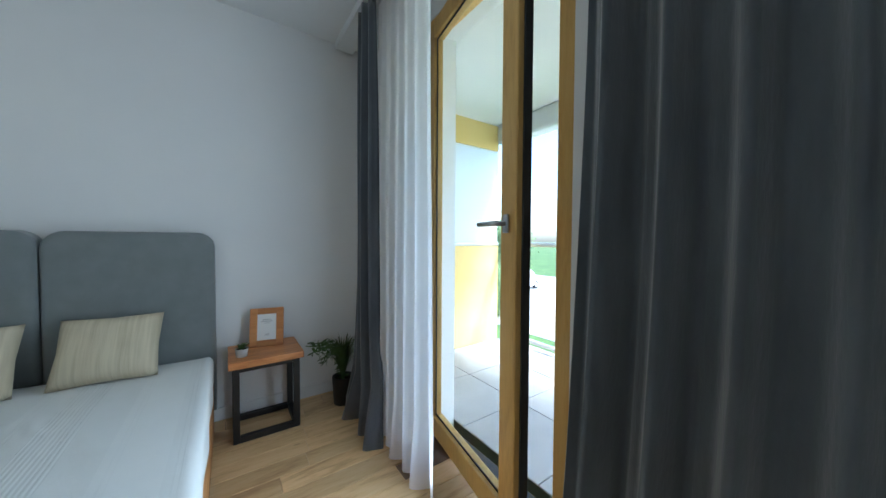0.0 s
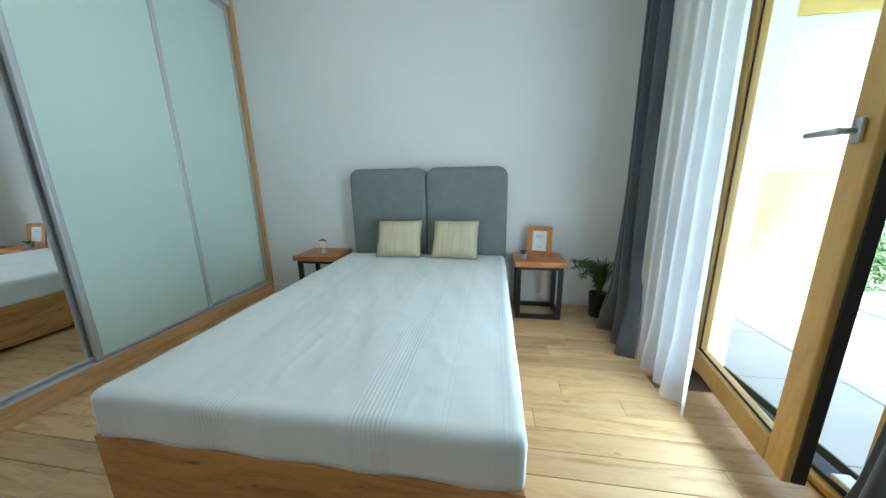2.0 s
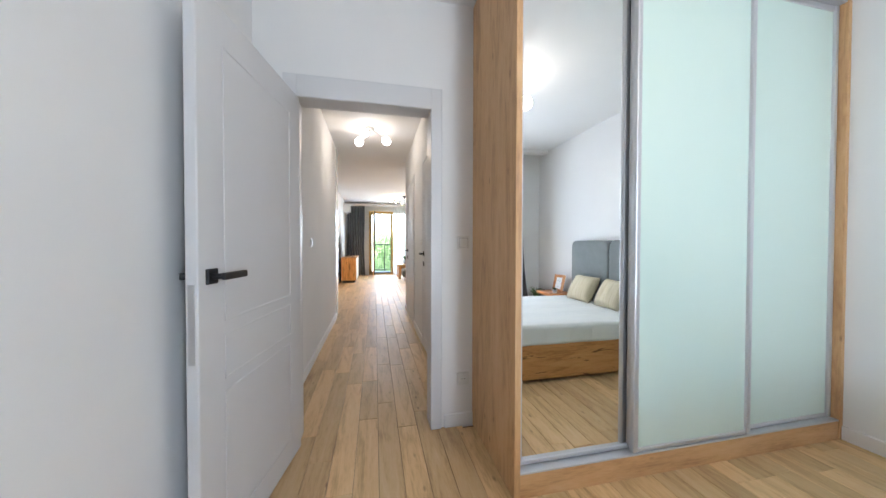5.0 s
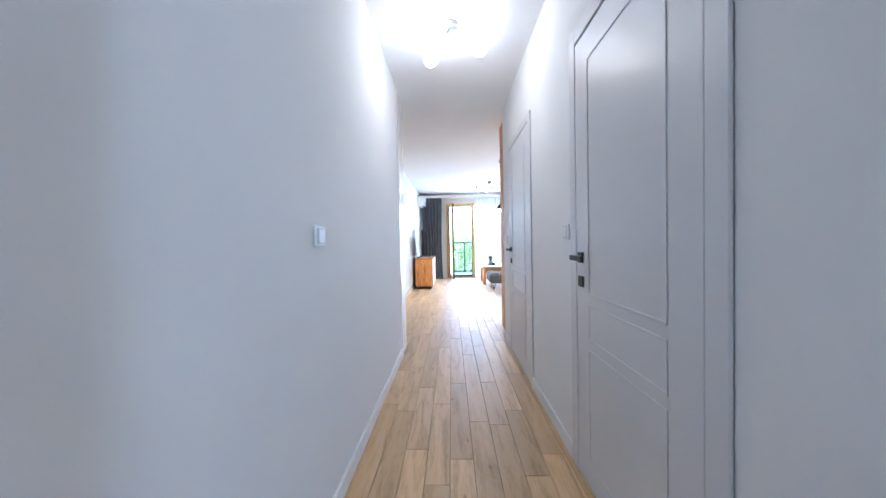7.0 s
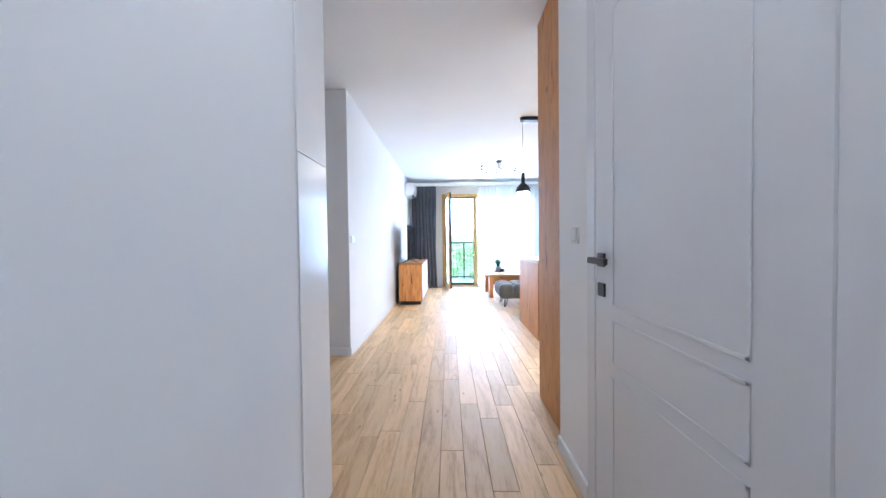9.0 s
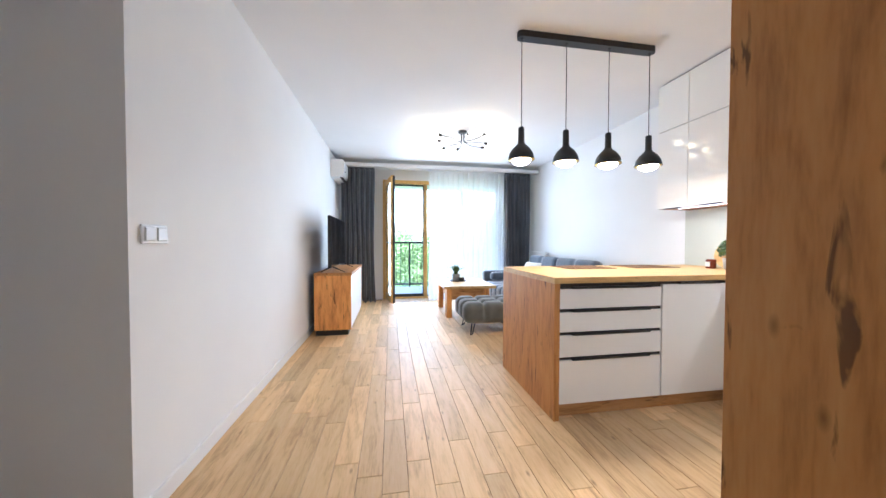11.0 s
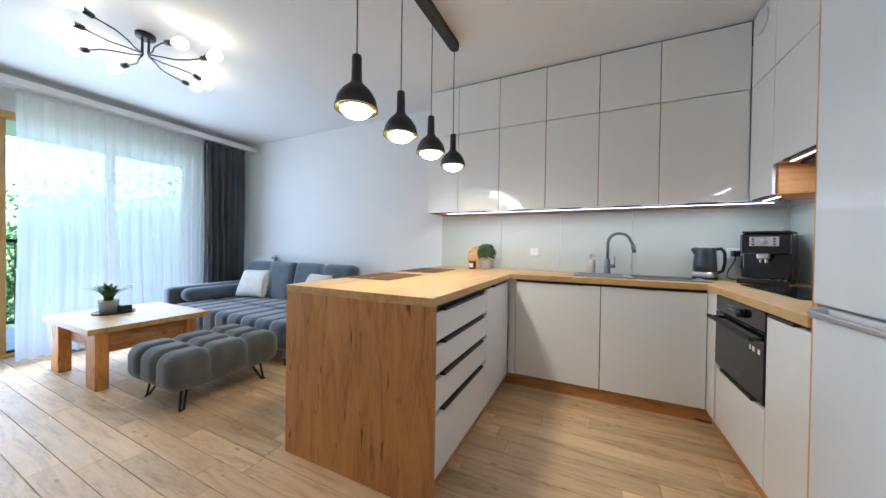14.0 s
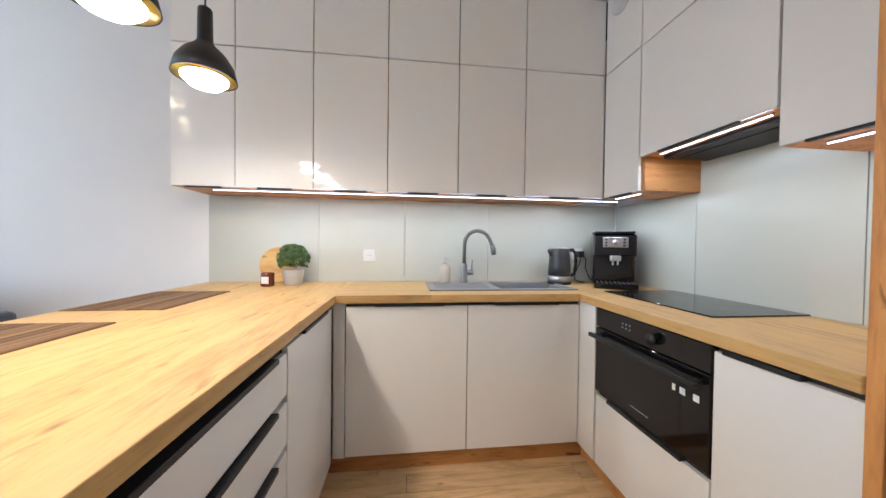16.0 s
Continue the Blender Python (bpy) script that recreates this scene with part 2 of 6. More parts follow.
def bed_cloth(name):
    """White cotton woven in lengthwise bands: thin raised double lines, and bands of fine ribs between some of them."""
    m, n, l, p = material(name)
    tc = n.new("ShaderNodeTexCoord")
    sep = n.new("ShaderNodeSeparateXYZ")
    l.new(tc.outputs["Object"], sep.inputs[0])

    def calc(op, a, b=None, c=None):
        q = n.new("ShaderNodeMath")
        q.operation = op
        for i, v in enumerate((a, b, c)):
            if isinstance(v, (int, float)):
                q.inputs[i].default_value = v
            elif v is not None:
                l.new(v, q.inputs[i])
        return q.outputs[0]

    x = sep.outputs["X"]
    cell = calc("FRACT", calc("ADD", calc("DIVIDE", x, 0.172), 8.3))
    line = calc("ADD", calc("LESS_THAN", calc("ABSOLUTE", calc("SUBTRACT", cell, 0.08)), 0.016), calc("LESS_THAN", calc("ABSOLUTE", calc("SUBTRACT", cell, 0.17)), 0.012))
    wide = calc("FRACT", calc("ADD", calc("DIVIDE", x, 0.516), 8.35))
    ribs = calc("MULTIPLY", calc("GREATER_THAN", wide, 0.76), calc("MULTIPLY_ADD", calc("SINE", calc("MULTIPLY", x, 450.0)), 0.5, 0.5))
    fine = n.new("ShaderNodeTexNoise")
    fine.inputs["Scale"].default_value, fine.inputs["Detail"].default_value = 260, 3
    l.new(tc.outputs["Object"], fine.inputs["Vector"])
    crease = n.new("ShaderNodeTexNoise")
    crease.inputs["Scale"].default_value, crease.inputs["Detail"].default_value, crease.inputs["Distortion"].default_value = 5, 6, 0.3
    l.new(tc.outputs["Object"], crease.inputs["Vector"])
    height = calc("ADD", calc("MULTIPLY", line, 1.3), calc("ADD", calc("MULTIPLY", ribs, 0.35), calc("ADD", calc("MULTIPLY", fine.outputs["Fac"], 0.15), calc("MULTIPLY", crease.outputs["Fac"], 1.4))))
    bn = n.new("ShaderNodeBump")
    bn.inputs["Strength"].default_value, bn.inputs["Distance"].default_value = 0.8, 0.0034
    l.new(height, bn.inputs["Height"])
    l.new(bn.outputs[0], p.inputs["Normal"])
    # Relief shade is painted in: lines, ribs and creases darken; bands differ in tone.
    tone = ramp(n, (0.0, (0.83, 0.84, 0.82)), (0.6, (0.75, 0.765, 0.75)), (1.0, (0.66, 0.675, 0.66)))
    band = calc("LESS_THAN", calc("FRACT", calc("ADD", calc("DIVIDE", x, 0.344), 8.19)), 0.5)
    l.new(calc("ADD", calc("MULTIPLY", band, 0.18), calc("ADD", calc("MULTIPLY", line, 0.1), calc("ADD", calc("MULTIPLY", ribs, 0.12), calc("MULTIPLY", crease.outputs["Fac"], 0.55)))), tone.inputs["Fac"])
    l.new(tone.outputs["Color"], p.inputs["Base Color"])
    p.inputs["Roughness"].default_value, p.inputs["Sheen Weight"].default_value = 0.85, 0.15
    return m


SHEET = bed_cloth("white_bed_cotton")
GLASS, gn, gl, gp = material("window_glass")
gp.inputs["Transmission Weight"].default_value, gp.inputs["Roughness"].default_value, gp.inputs["IOR"].default_value = 1.0, 0.0, 1.04
gp.inputs["Base Color"].default_value = (0.97, 0.99, 0.98, 1)


# ---- building helpers ----
def slab(bm, x0, y0, z0, x1, y1, z1, bevel=0.0, segments=1):
    """A box between two corners, its edges rounded by bevel."""
    made = bmesh.ops.create_cube(bm, size=1.0)["verts"]
    for v in made:
        v.co = Vector((x0 + (v.co.x + 0.5) * (x1 - x0), y0 + (v.co.y + 0.5) * (y1 - y0), z0 + (v.co.z + 0.5) * (z1 - z0)))
    if bevel:
        edges = list({e for v in made for e in v.link_edges})
        bmesh.ops.bevel(bm, geom=edges, offset=bevel, segments=segments, affect="EDGES", profile=0.5)


def box(x0, y0, z0, x1, y1, z1, bevel=0.0, segments=1):
    bm = bmesh.new()
    slab(bm, x0, y0, z0, x1, y1, z1, bevel, segments)
    return bm


def rod(bm, a, b, r0, r1=None, sides=12, caps=True):
    """A round bar from a to b."""
    a, b = Vector(a), Vector(b)
    m = Matrix.Translation((a + b) / 2) @ (b - a).to_track_quat("Z", "Y").to_matrix().to_4x4()
    bmesh.ops.create_cone(bm, cap_ends=caps, segments=sides, radius1=r0, radius2=r0 if r1 is None else r1, depth=(b - a).length, matrix=m)


def lathe(profile, sides=28, at=(0, 0, 0)):
    """A turned shape from (radius, height) pairs."""
    bm = bmesh.new()
    rings = []
    for r, z in profile:
        rings.append([bm.verts.new((at[0] + r * math.cos(2 * math.pi * i / sides), at[1] + r * math.sin(2 * math.pi * i / sides), at[2] + z)) for i in range(sides)])
    for lo, hi in zip(rings, rings[1:]):
        for i in range(sides):
            bm.faces.new((lo[i], lo[(i + 1) % sides], hi[(i + 1) % sides], hi[i]))
    if profile[0][0] > 0:
        bm.faces.new(rings[0][::-1])
    if profile[-1][0] > 0:
        bm.faces.new(rings[-1])
    bmesh.ops.remove_doubles(bm, verts=bm.verts, dist=1e-5)
    return bm


def tube(points, radius, sides=10):
    """A bent pipe along points."""
    bm = bmesh.new()
    pts = [Vector(q) for q in points]
    rings = []
    up = Vector((0.123, 0.456, 0.88)).normalized()
    for i, q in enumerate(pts):
        way = (pts[min(i + 1, len(pts) - 1)] - pts[max(i - 1, 0)]).normalized()
        u = way.cross(up).normalized()
        w = way.cross(u).normalized()
        rings.append([bm.verts.new(q + radius * (math.cos(2 * math.pi * k / sides) * u + math.sin(2 * math.pi * k / sides) * w)) for k in range(sides)])
    for lo, hi in zip(rings, rings[1:]):
        for k in range(sides):
            bm.faces.new((lo[k], lo[(k + 1) % sides], hi[(k + 1) % sides], hi[k]))
    bm.faces.new(rings[0][::-1])
    bm.faces.new(rings[-1])
    bmesh.ops.recalc_face_normals(bm, faces=bm.faces)
    return bm


def mesh_of(bm, name, mat, smooth=False):
    me = bpy.data.meshes.new(name)
    bm.to_mesh(me)
    bm.free()
    me.materials.append(mat)
    if smooth:
        me.polygons.foreach_set("use_smooth", [True] * len(me.polygons))
    return me


def part(name, bm, mat, parent=None, label="", smooth=False):
    """One mesh object under a thing or a part."""
    ob = new(name, mesh_of(bm, name, mat, smooth))
    if parent:
        ob.parent = parent
    if label:
        tagged(ob, label)
    return ob


def thing(name, x, y, z, label, category, group="", turn=0.0):
    """An empty at a thing's base, that its parts hang on."""
    ob = new(name)
    ob.empty_display_size = 0.1
    ob.matrix_world = pose(x, y, z, 0, 0, turn)
    return tagged(ob, label, category, group)


def structure(name, bm, mat, label, category, parent=None):
    ob = part(name, bm, mat, parent)
    return tagged(ob, label, category, kind="structure")


# ---- the shell ----
H = 2.73


def wall(name, spans, label="white painted plaster wall"):
    """A wall from boxes that butt end to end."""
    bm = bmesh.new()
    for x0, y0, z0, x1, y1, z1 in spans:
        slab(bm, x0, y0, -0.15 if z0 == 0 else z0, x1, y1, z1)
    return structure(name, bm, WALL, label, "wall")


wall("wall_bedroom_north", [(-3.76, 2.53, 0, 0.75, 2.68, H)])
wall("wall_bedroom_south", [(-3.76, -1.09, 0, 0.75, -0.94, H)])
wall("wall_bedroom_west", [(-3.76, -0.94, 0, -3.64, -0.722, H), (-3.76, 0.092, 0, -3.64, 2.53, H), (-3.76, -0.722, 2.05, -3.64, 0.092, H)])
wall("wall_bedroom_east", [(0.50, -0.94, 0, 0.75, 0.675, H), (0.50, 1.70, 0, 0.75, 2.53, H), (0.50, 0.675, 2.52, 0.75, 1.70, H)])
wall("wall_hall_south", [(-6.87, -0.995, 0, -3.76, -0.875, H), (-6.87, -2.6, 0, -6.75, -0.995, H)])
wall("wall_hall_north", [(-4.405, 0.29, 0, -3.76, 0.41, H), (-6.15, 0.29, 0, -5.335, 0.41, H), (-7.445, 0.29, 0, -7.08, 0.41, H),
                         (-5.335, 0.29, 2.19, -4.405, 0.41, H), (-7.08, 0.29, 2.19, -6.15, 0.41, H)])
wall("wall_closet_behind", [(-7.3, 0.41, 0, -3.76, 0.5, H)], "plain wall closing the rooms off the hall")
wall("wall_kitchen_east", [(-7.42, 0.5, 0, -7.3, 2.69, H)])
wall("wall_living_north", [(-14.2, 2.69, 0, -7.3, 2.84, H)])
wall("wall_living_south", [(-14.2, -1.465, 0, -8.9, -1.345, H), (-9.02, -2.6, 0, -8.9, -1.465, H)])
wall("wall_entry", [(-9.02, -2.72, 0, -6.75, -2.6, H)])
wall("wall_living_west", [(-14.2, -1.345, 0, -13.95, -0.49, H), (-14.2, 1.98, 0, -13.95, 2.69, H), (-14.2, -0.49, 2.44, -13.95, 1.98, H)])
structure("ceiling", box(-14.2, -2.72, H, 0.75, 2.84, H + 0.2), CEIL, "smooth white painted ceiling", "ceiling")


def baseboard(spans):
    """Low white skirting with a rounded upper edge, one piece a wall."""
    for x0, y0, x1, y1 in spans:
        structure("baseboard", box(x0, y0, 0.0, x1, y1, 0.085, 0.004, 2), TRIM, "white lacquered skirting board along the wall", "baseboard")


baseboard([(-3.0, 2.515, 0.5, 2.53), (-3.64, -0.94, 0.485, -0.925), (-3.64, 0.17, -3.625, 0.36), (-3.64, -0.925, -3.625, -0.76),
           (0.485, -0.925, 0.5, 0.655), (0.485, 1.72, 0.5, 2.515), (-6.872, -0.875, -3.76, -0.86), (-4.405, 0.275, -3.76, 0.29),
           (-6.15, 0.275, -5.335, 0.29), (-7.445, 0.275, -7.08, 0.29), (-13.95, -1.345, -8.885, -1.33), (-8.9, -2.6, -8.885, -1.345),
           (-13.95, 2.675, -10.3, 2.69), (-13.95, -1.33, -13.935, -0.49), (-13.95, 1.98, -13.935, 2.675)])


# ---- interior doors ----
def door_leaf(parent, w, side, top=2.03):
    """A lacquered leaf with three framed panels on both faces, on x from 0 (hinge) to w; side: where the lock edge's handle looks."""
    bm = box(0, -0.02, 0.008, w, 0.02, top, 0.003)
    for face in (-1, 1):
        y = face * 0.02
        for z0, z1 in ((0.13, 0.66), (0.70, 0.87), (0.91, top - 0.13)):
            for a in ((0.13, z0, w - 0.13, z0 + 0.011), (0.13, z1 - 0.011, w - 0.13, z1), (0.13, z0, 0.141, z1), (w - 0.141, z0, w - 0.13, z1)):
                slab(bm, a[0], min(y, y + face * 0.0035), a[1], a[2], max(y, y + face * 0.0035), a[3], 0.0017)
    leaf = part("leaf", bm, DOORPAINT, parent)
    for face in (-1, 1):
        y = face * 0.02
        hb = box(w - 0.085, min(y, y + face * 0.01), 1.055, w - 0.033, max(y, y + face * 0.01), 1.107, 0.002)
        rod(hb, (w - 0.059, y, 1.081), (w - 0.059, y + face * 0.05, 1.081), 0.01)
        slab(hb, w - 0.18, min(y + face * 0.04, y + face * 0.056), 1.069, w - 0.049, max(y + face * 0.04, y + face * 0.056), 1.093, 0.003)
        part("door_handle", hb, BLACK, leaf, "black square lever handle")
        kb = box(w - 0.085, min(y, y + face * 0.008), 0.94, w - 0.033, max(y, y + face * 0.008), 0.992, 0.002)
        if side:
            part("lock_plate", kb, BLACK, leaf, "black square key plate")
        else:
            kb.free()
    part("lock_strip", box(w, -0.011, 0.80, w + 0.002, 0.011, 1.06, 0.0008), CHROME, leaf, "steel lock face plate")
    return leaf


def door_frame(parent, w, depth, top=2.04, face_w=0.07, head=0.13, both=True):
    """Jambs, head and flat casings of an opening w wide, that starts at x = 0; the wall runs from y = 0 to depth."""
    part("jamb", box(-0.012, -0.002, 0, 0.0, depth + 0.002, top), DOORPAINT, parent)
    part("jamb", box(w, -0.002, 0, w + 0.012, depth + 0.002, top), DOORPAINT, parent)
    part("head", box(-0.012, -0.002, top, w + 0.012, depth + 0.002, top + 0.012), DOORPAINT, parent)
    for y0, y1 in ((-0.018, -0.002), (depth + 0.002, depth + 0.018)) if both else ((-0.018, -0.002),):
        part("casing", box(-face_w, y0, 0, 0.0, y1, top + head, 0.003), DOORPAINT, parent)
        part("casing", box(w, y0, 0, w + face_w, y1, top + head, 0.003), DOORPAINT, parent)
        part("casing", box(0.0, y0, top, w, y1, top + head, 0.003), DOORPAINT, parent)


door_1 = tagged(thing("door_1", -3.64, -0.71, 0, "light grey panelled bedroom door, standing wide open", "door", turn=90), kind="structure")
door_frame(door_1, 0.79, 0.12)
l1 = door_leaf(door_1, 0.815, 0)
l1.matrix_basis = pose(-0.002, -0.012, 0, 0, 0, -99)
door_2 = tagged(thing("door_2", -4.475, 0.29, 0, "light grey panelled door closed in the hall wall", "door", turn=180), kind="structure")
door_3 = tagged(thing("door_3", -6.22, 0.29, 0, "light grey panelled door closed at the hall's end", "door", turn=180), kind="structure")
for d in (door_2, door_3):
    part("casing", box(-0.07, 0.0, 0, 0.0, 0.012, 2.19, 0.003), DOORPAINT, d)
    part("casing", box(0.79, 0.0, 0, 0.86, 0.012, 2.19, 0.003), DOORPAINT, d)
    part("casing", box(0.0, 0.0, 2.13, 0.79, 0.012, 2.19, 0.003), DOORPAINT, d)
    q = door_leaf(d, 0.785, 1, 2.12)
    q.location = (0.002, -0.01, 0)


# ---- balcony doors and windows ----
def glazed_leaf(parent, w, h, handle_z, mat_label="pine-framed glazed balcony door leaf"):
    """A tall glazed sash on x from 0 (hinge) to w, inner face towards -y."""
    s = 0.095
    leaf = part("leaf", box(0, -0.03, 0.0, s, 0.03, h, 0.006, 2), FRAMEWOOD, parent, mat_label)
    part("stile", box(w - s, -0.03, 0, w, 0.03, h, 0.006, 2), FRAMEWOOD, leaf)
    part("bottom_rail", box(s, -0.034, 0, w - s, 0.034, 0.11, 0.006, 2), FRAMEWOOD, leaf)
    part("top_rail", box(s, -0.034, h - 0.095, w - s, 0.034, h, 0.006, 2), FRAMEWOOD, leaf)
    gb = box(w, -0.005, 0.01, w + 0.008, 0.034, h - 0.01, 0.002)
    slab(gb, w - 0.03, 0.03, 0.01, w, 0.036, h - 0.01, 0.002)
    part("gasket", gb, GASKET, leaf, "dark rubber and metal lock edge")
    pane = part("pane", box(s - 0.008, -0.008, 0.1, w - s + 0.008, 0.008, h - 0.085), GLASS, leaf)
    pane.visible_shadow = False
    bead = bmesh.new()
    for a in ((s, 0.11, s + 0.008, h - 0.095), (w - s - 0.008, 0.11, w - s, h - 0.095), (s, 0.11, w - s, 0.118), (s, h - 0.103, w - s, h - 0.095)):
        slab(bead, a[0], -0.014, a[1], a[2], -0.009, a[3])
    part("bead", bead, GASKET, leaf)
    hb = box(w - 0.062, -0.047, handle_z - 0.035, w - 0.032, -0.035, handle_z + 0.035, 0.003)
    rod(hb, (w - 0.047, -0.046, handle_z), (w - 0.047, -0.085, handle_z), 0.009)
    rod(hb, (w - 0.04, -0.085, handle_z), (w - 0.17, -0.085, handle_z), 0.011, 0.009)
    part("door_handle", hb, CHROME, leaf, "brushed steel lever handle", True)
    return leaf


def outer_frame(parent, w, h, posts):
    """A wooden window frame on x from 0 to w with upright posts at the given places, wall opening height h."""
    for x in posts:
        part("post", box(x, 0, 0.03, x + 0.07, 0.09, h - 0.07, 0.005), FRAMEWOOD, parent)
    part("head", box(0, 0, h - 0.07, w, 0.09, h, 0.005), FRAMEWOOD, parent)
    part("window_sill", box(0, 0, 0, w, 0.12, 0.03, 0.004), FRAMEWOOD, parent, "wooden door threshold")
    part("threshold", box(0.07, 0.03, 0.03, w - 0.07, 0.1, 0.05, 0.004), GASKET, parent, "dark metal threshold rail")


# bedroom: x runs towards -y from the hinge side
window_1 = tagged(thing("window_1", 0.505, 1.70, 0, "pine-framed glazed balcony door, standing ajar", "balcony door", turn=-90), kind="structure")
outer_frame(window_1, 1.025, 2.52, (0, 0.955))
wl = glazed_leaf(window_1, 0.845, 2.40, 1.21)
wl.matrix_basis = pose(0.072, 0.01, 0.055, 0, 0, -9.5)
stop_ = part("door_stop", box(-0.03, -0.05, 0, 0.03, 0.05, 0.022, 0.006, 2), TRIM)
stop_.location = (0.57, 0.80, 0.05)
tagged(stop_, "small white plastic door stop on the dark threshold", "door stop")
# living room: x runs towards +y
window_2 = tagged(thing("window_2", -13.955, -0.49, 0, "wide pine-framed window with one balcony leaf wide open", "balcony door", turn=90), kind="structure")
outer_frame(window_2, 2.47, 2.44, (0, 0.84, 1.62, 2.40))
vl = glazed_leaf(window_2, 0.74, 2.33, 1.12)
vl.matrix_basis = pose(0.07, -0.03, 0.045, 0, 0, -80)
sc = bmesh.new()
for a in ((0.072, 0.035, 0.09, 2.368), (0.822, 0.035, 0.838, 2.368), (0.09, 0.05, 0.822, 0.085), (0.09, 2.335, 0.822, 2.365), (0.09, 2.24, 0.822, 2.252)):
    slab(sc, a[0], 0.06, a[1], a[2], 0.085, a[3], 0.002)
part("screen_frame", sc, GASKET, window_2, "dark metal insect screen frame")
for x0, x1 in ((0.91, 1.62), (1.69, 2.40)):
    g = part("pane", box(x0, 0.04, 0.03, x1, 0.05, 2.37), GLASS, window_2)
    g.visible_shadow = False


# ---- curtains ----
def wave_sheet(name, parent, length, z0, z1, folds, amp, seed, flare=0.0, thick=0.004, mat=None, gather=1.0):
    """Hanging cloth along x from 0 to length, pleated in y, gathered at the top by gather, uneven folds."""
    rng = random.Random(seed)
    nx, nz = int(folds * 12), 26
    ph = [rng.uniform(0, 6.28) for _ in range(4)]
    bm = bmesh.new()
    grid = []
    for k in range(nz + 1):
        v = k / nz
        row = []
        for i in range(nx + 1):
            u = i / nx
            f = u * folds * 2 * math.pi + 0.5 * math.sin(3 * u + ph[0]) + 0.25 * math.sin(9 * u + ph[1] + v)
            a = amp * (0.75 + 0.35 * math.sin(5 * u + ph[2])) * (0.7 + 0.5 * (1 - v))
            y = a * math.sin(f + 0.25 * math.sin(4 * v + ph[3])) + 0.35 * a * math.sin(2 * f + 1.3 * v)
            x = length * (0.5 + (u - 0.5) * (gather + (1 - gather) * (1 - v)))
            x += flare * (1 - v) ** 6 * (u - 0.5) + 0.01 * math.sin(6 * v + 5 * u + ph[1])
            y -= abs(flare) * 0.35 * max(0, 0.12 - v) / 0.12 * (0.5 + 0.5 * math.sin(f * 0.5))
            row.append(bm.verts.new((x, y, z0 + v * (z1 - z0) + (0.012 * math.sin(f + ph[2]) if k == 0 else 0))))
        grid.append(row)
    for a, b in zip(grid, grid[1:]):
        for i in range(nx):
            bm.faces.new((a[i], a[i + 1], b[i + 1], b[i]))
    if thick:
        bmesh.ops.recalc_face_normals(bm, faces=bm.faces)
        bmesh.ops.solidify(bm, geom=bm.faces[:], thickness=thick)
    return part(name, bm, mat, parent, smooth=True)


def curtain(x, y, turn, length, z0, z1, folds, amp, seed, mat, label, flare=0.0, thick=0.004, gather=1.0):
    t = thing("curtain", x, y, 0, label, "curtain", turn=turn)
    wave_sheet("cloth", t, length, z0, z1, folds, amp, seed, flare, thick, mat, gather)
    part("heading_tape", box(length * (1 - gather) / 2, -0.01, z1 - 0.03, length * (1 + gather) / 2, 0.01, z1 + 0.01, 0.003), mat, t)
    return t


RAIL_1, RAIL_2 = 0.27, -13.62
# bedroom, x of the cloth runs towards -y
curtain(RAIL_1, 0.52, -90, 1.38, 0.02, 2.66, 11, 0.06, 3, LITCURTAIN, "heavy anthracite velvet curtain hanging to the floor", 0.16)
curtain(RAIL_1 - 0.05, 2.10, -90, 0.31, 0.01, 2.66, 3, 0.045, 5, CURTAIN, "narrow bunched anthracite velvet curtain", 0.28, gather=0.8)
curtain(RAIL_1 - 0.02, 1.84, -90, 0.64, 0.015, 2.66, 6, 0.026, 7, VOILE, "white voile curtain drawn aside of the balcony door", 0.12, 0.0)
structure("curtain_rail_1", box(0.18, -0.9, 2.67, 0.32, 2.5, 2.73, 0.004), TRIM, "white ceiling curtain rail", "curtain rail")
# living room, x of the cloth runs towards +y
curtain(RAIL_2, -1.26, 90, 0.62, 0.02, 2.58, 7, 0.05, 11, CURTAIN, "anthracite velvet curtain beside the open balcony leaf", 0.03)
curtain(RAIL_2, 0.42, 90, 1.62, 0.02, 2.58, 16, 0.035, 13, VOILE, "white voile curtain across the living room window", 0.0, 0.0)
curtain(RAIL_2 + 0.02, 1.98, 90, 0.55, 0.02, 2.58, 7, 0.05, 17, CURTAIN, "anthracite velvet curtain in the corner behind the sofa", 0.02)
structure("curtain_rail_2", box(-13.70, -1.345, 2.59, -13.52, 2.69, 2.66, 0.006), TRIM, "white boxed curtain rail under the ceiling", "curtain rail")


# ---- small shared shapes ----
PILLOWCLOTH = surface("beige_ribbed_cotton", (0.54, 0.465, 0.325), (0.66, 0.58, 0.42), 0.95, 14, (6, 0.4, 0.25), bump=0.8, bump_scale=22)
WHITEPLUSH = surface("cream_plush", (0.68, 0.65, 0.6), (0.76, 0.74, 0.7), 0.95, 20, bump=0.8, bump_scale=140, sheen=0.5)
CERAMIC = surface("grey_ceramic", (0.38, 0.38, 0.37), (0.45, 0.45, 0.44), 0.6, 12, bump=0.1)
SOIL = surface("dark_soil", (0.03, 0.02, 0.015), (0.06, 0.04, 0.03), 1.0, 40, bump=0.8)
PLANTGREEN = surface("houseplant_green", (0.03, 0.075, 0.02), (0.09, 0.15, 0.035), 0.5, 14, bump=0.15)
PAPER = plain("white_paper", (0.8, 0.8, 0.78), 0.7)
INK = plain("grey_print", (0.25, 0.25, 0.25), 0.8)
SHADEGREY = plain("pale_grey_shade", (0.5, 0.5, 0.5), 0.6)
PLASTIC = plain("white_switch_plastic", (0.74, 0.74, 0.73), 0.3)
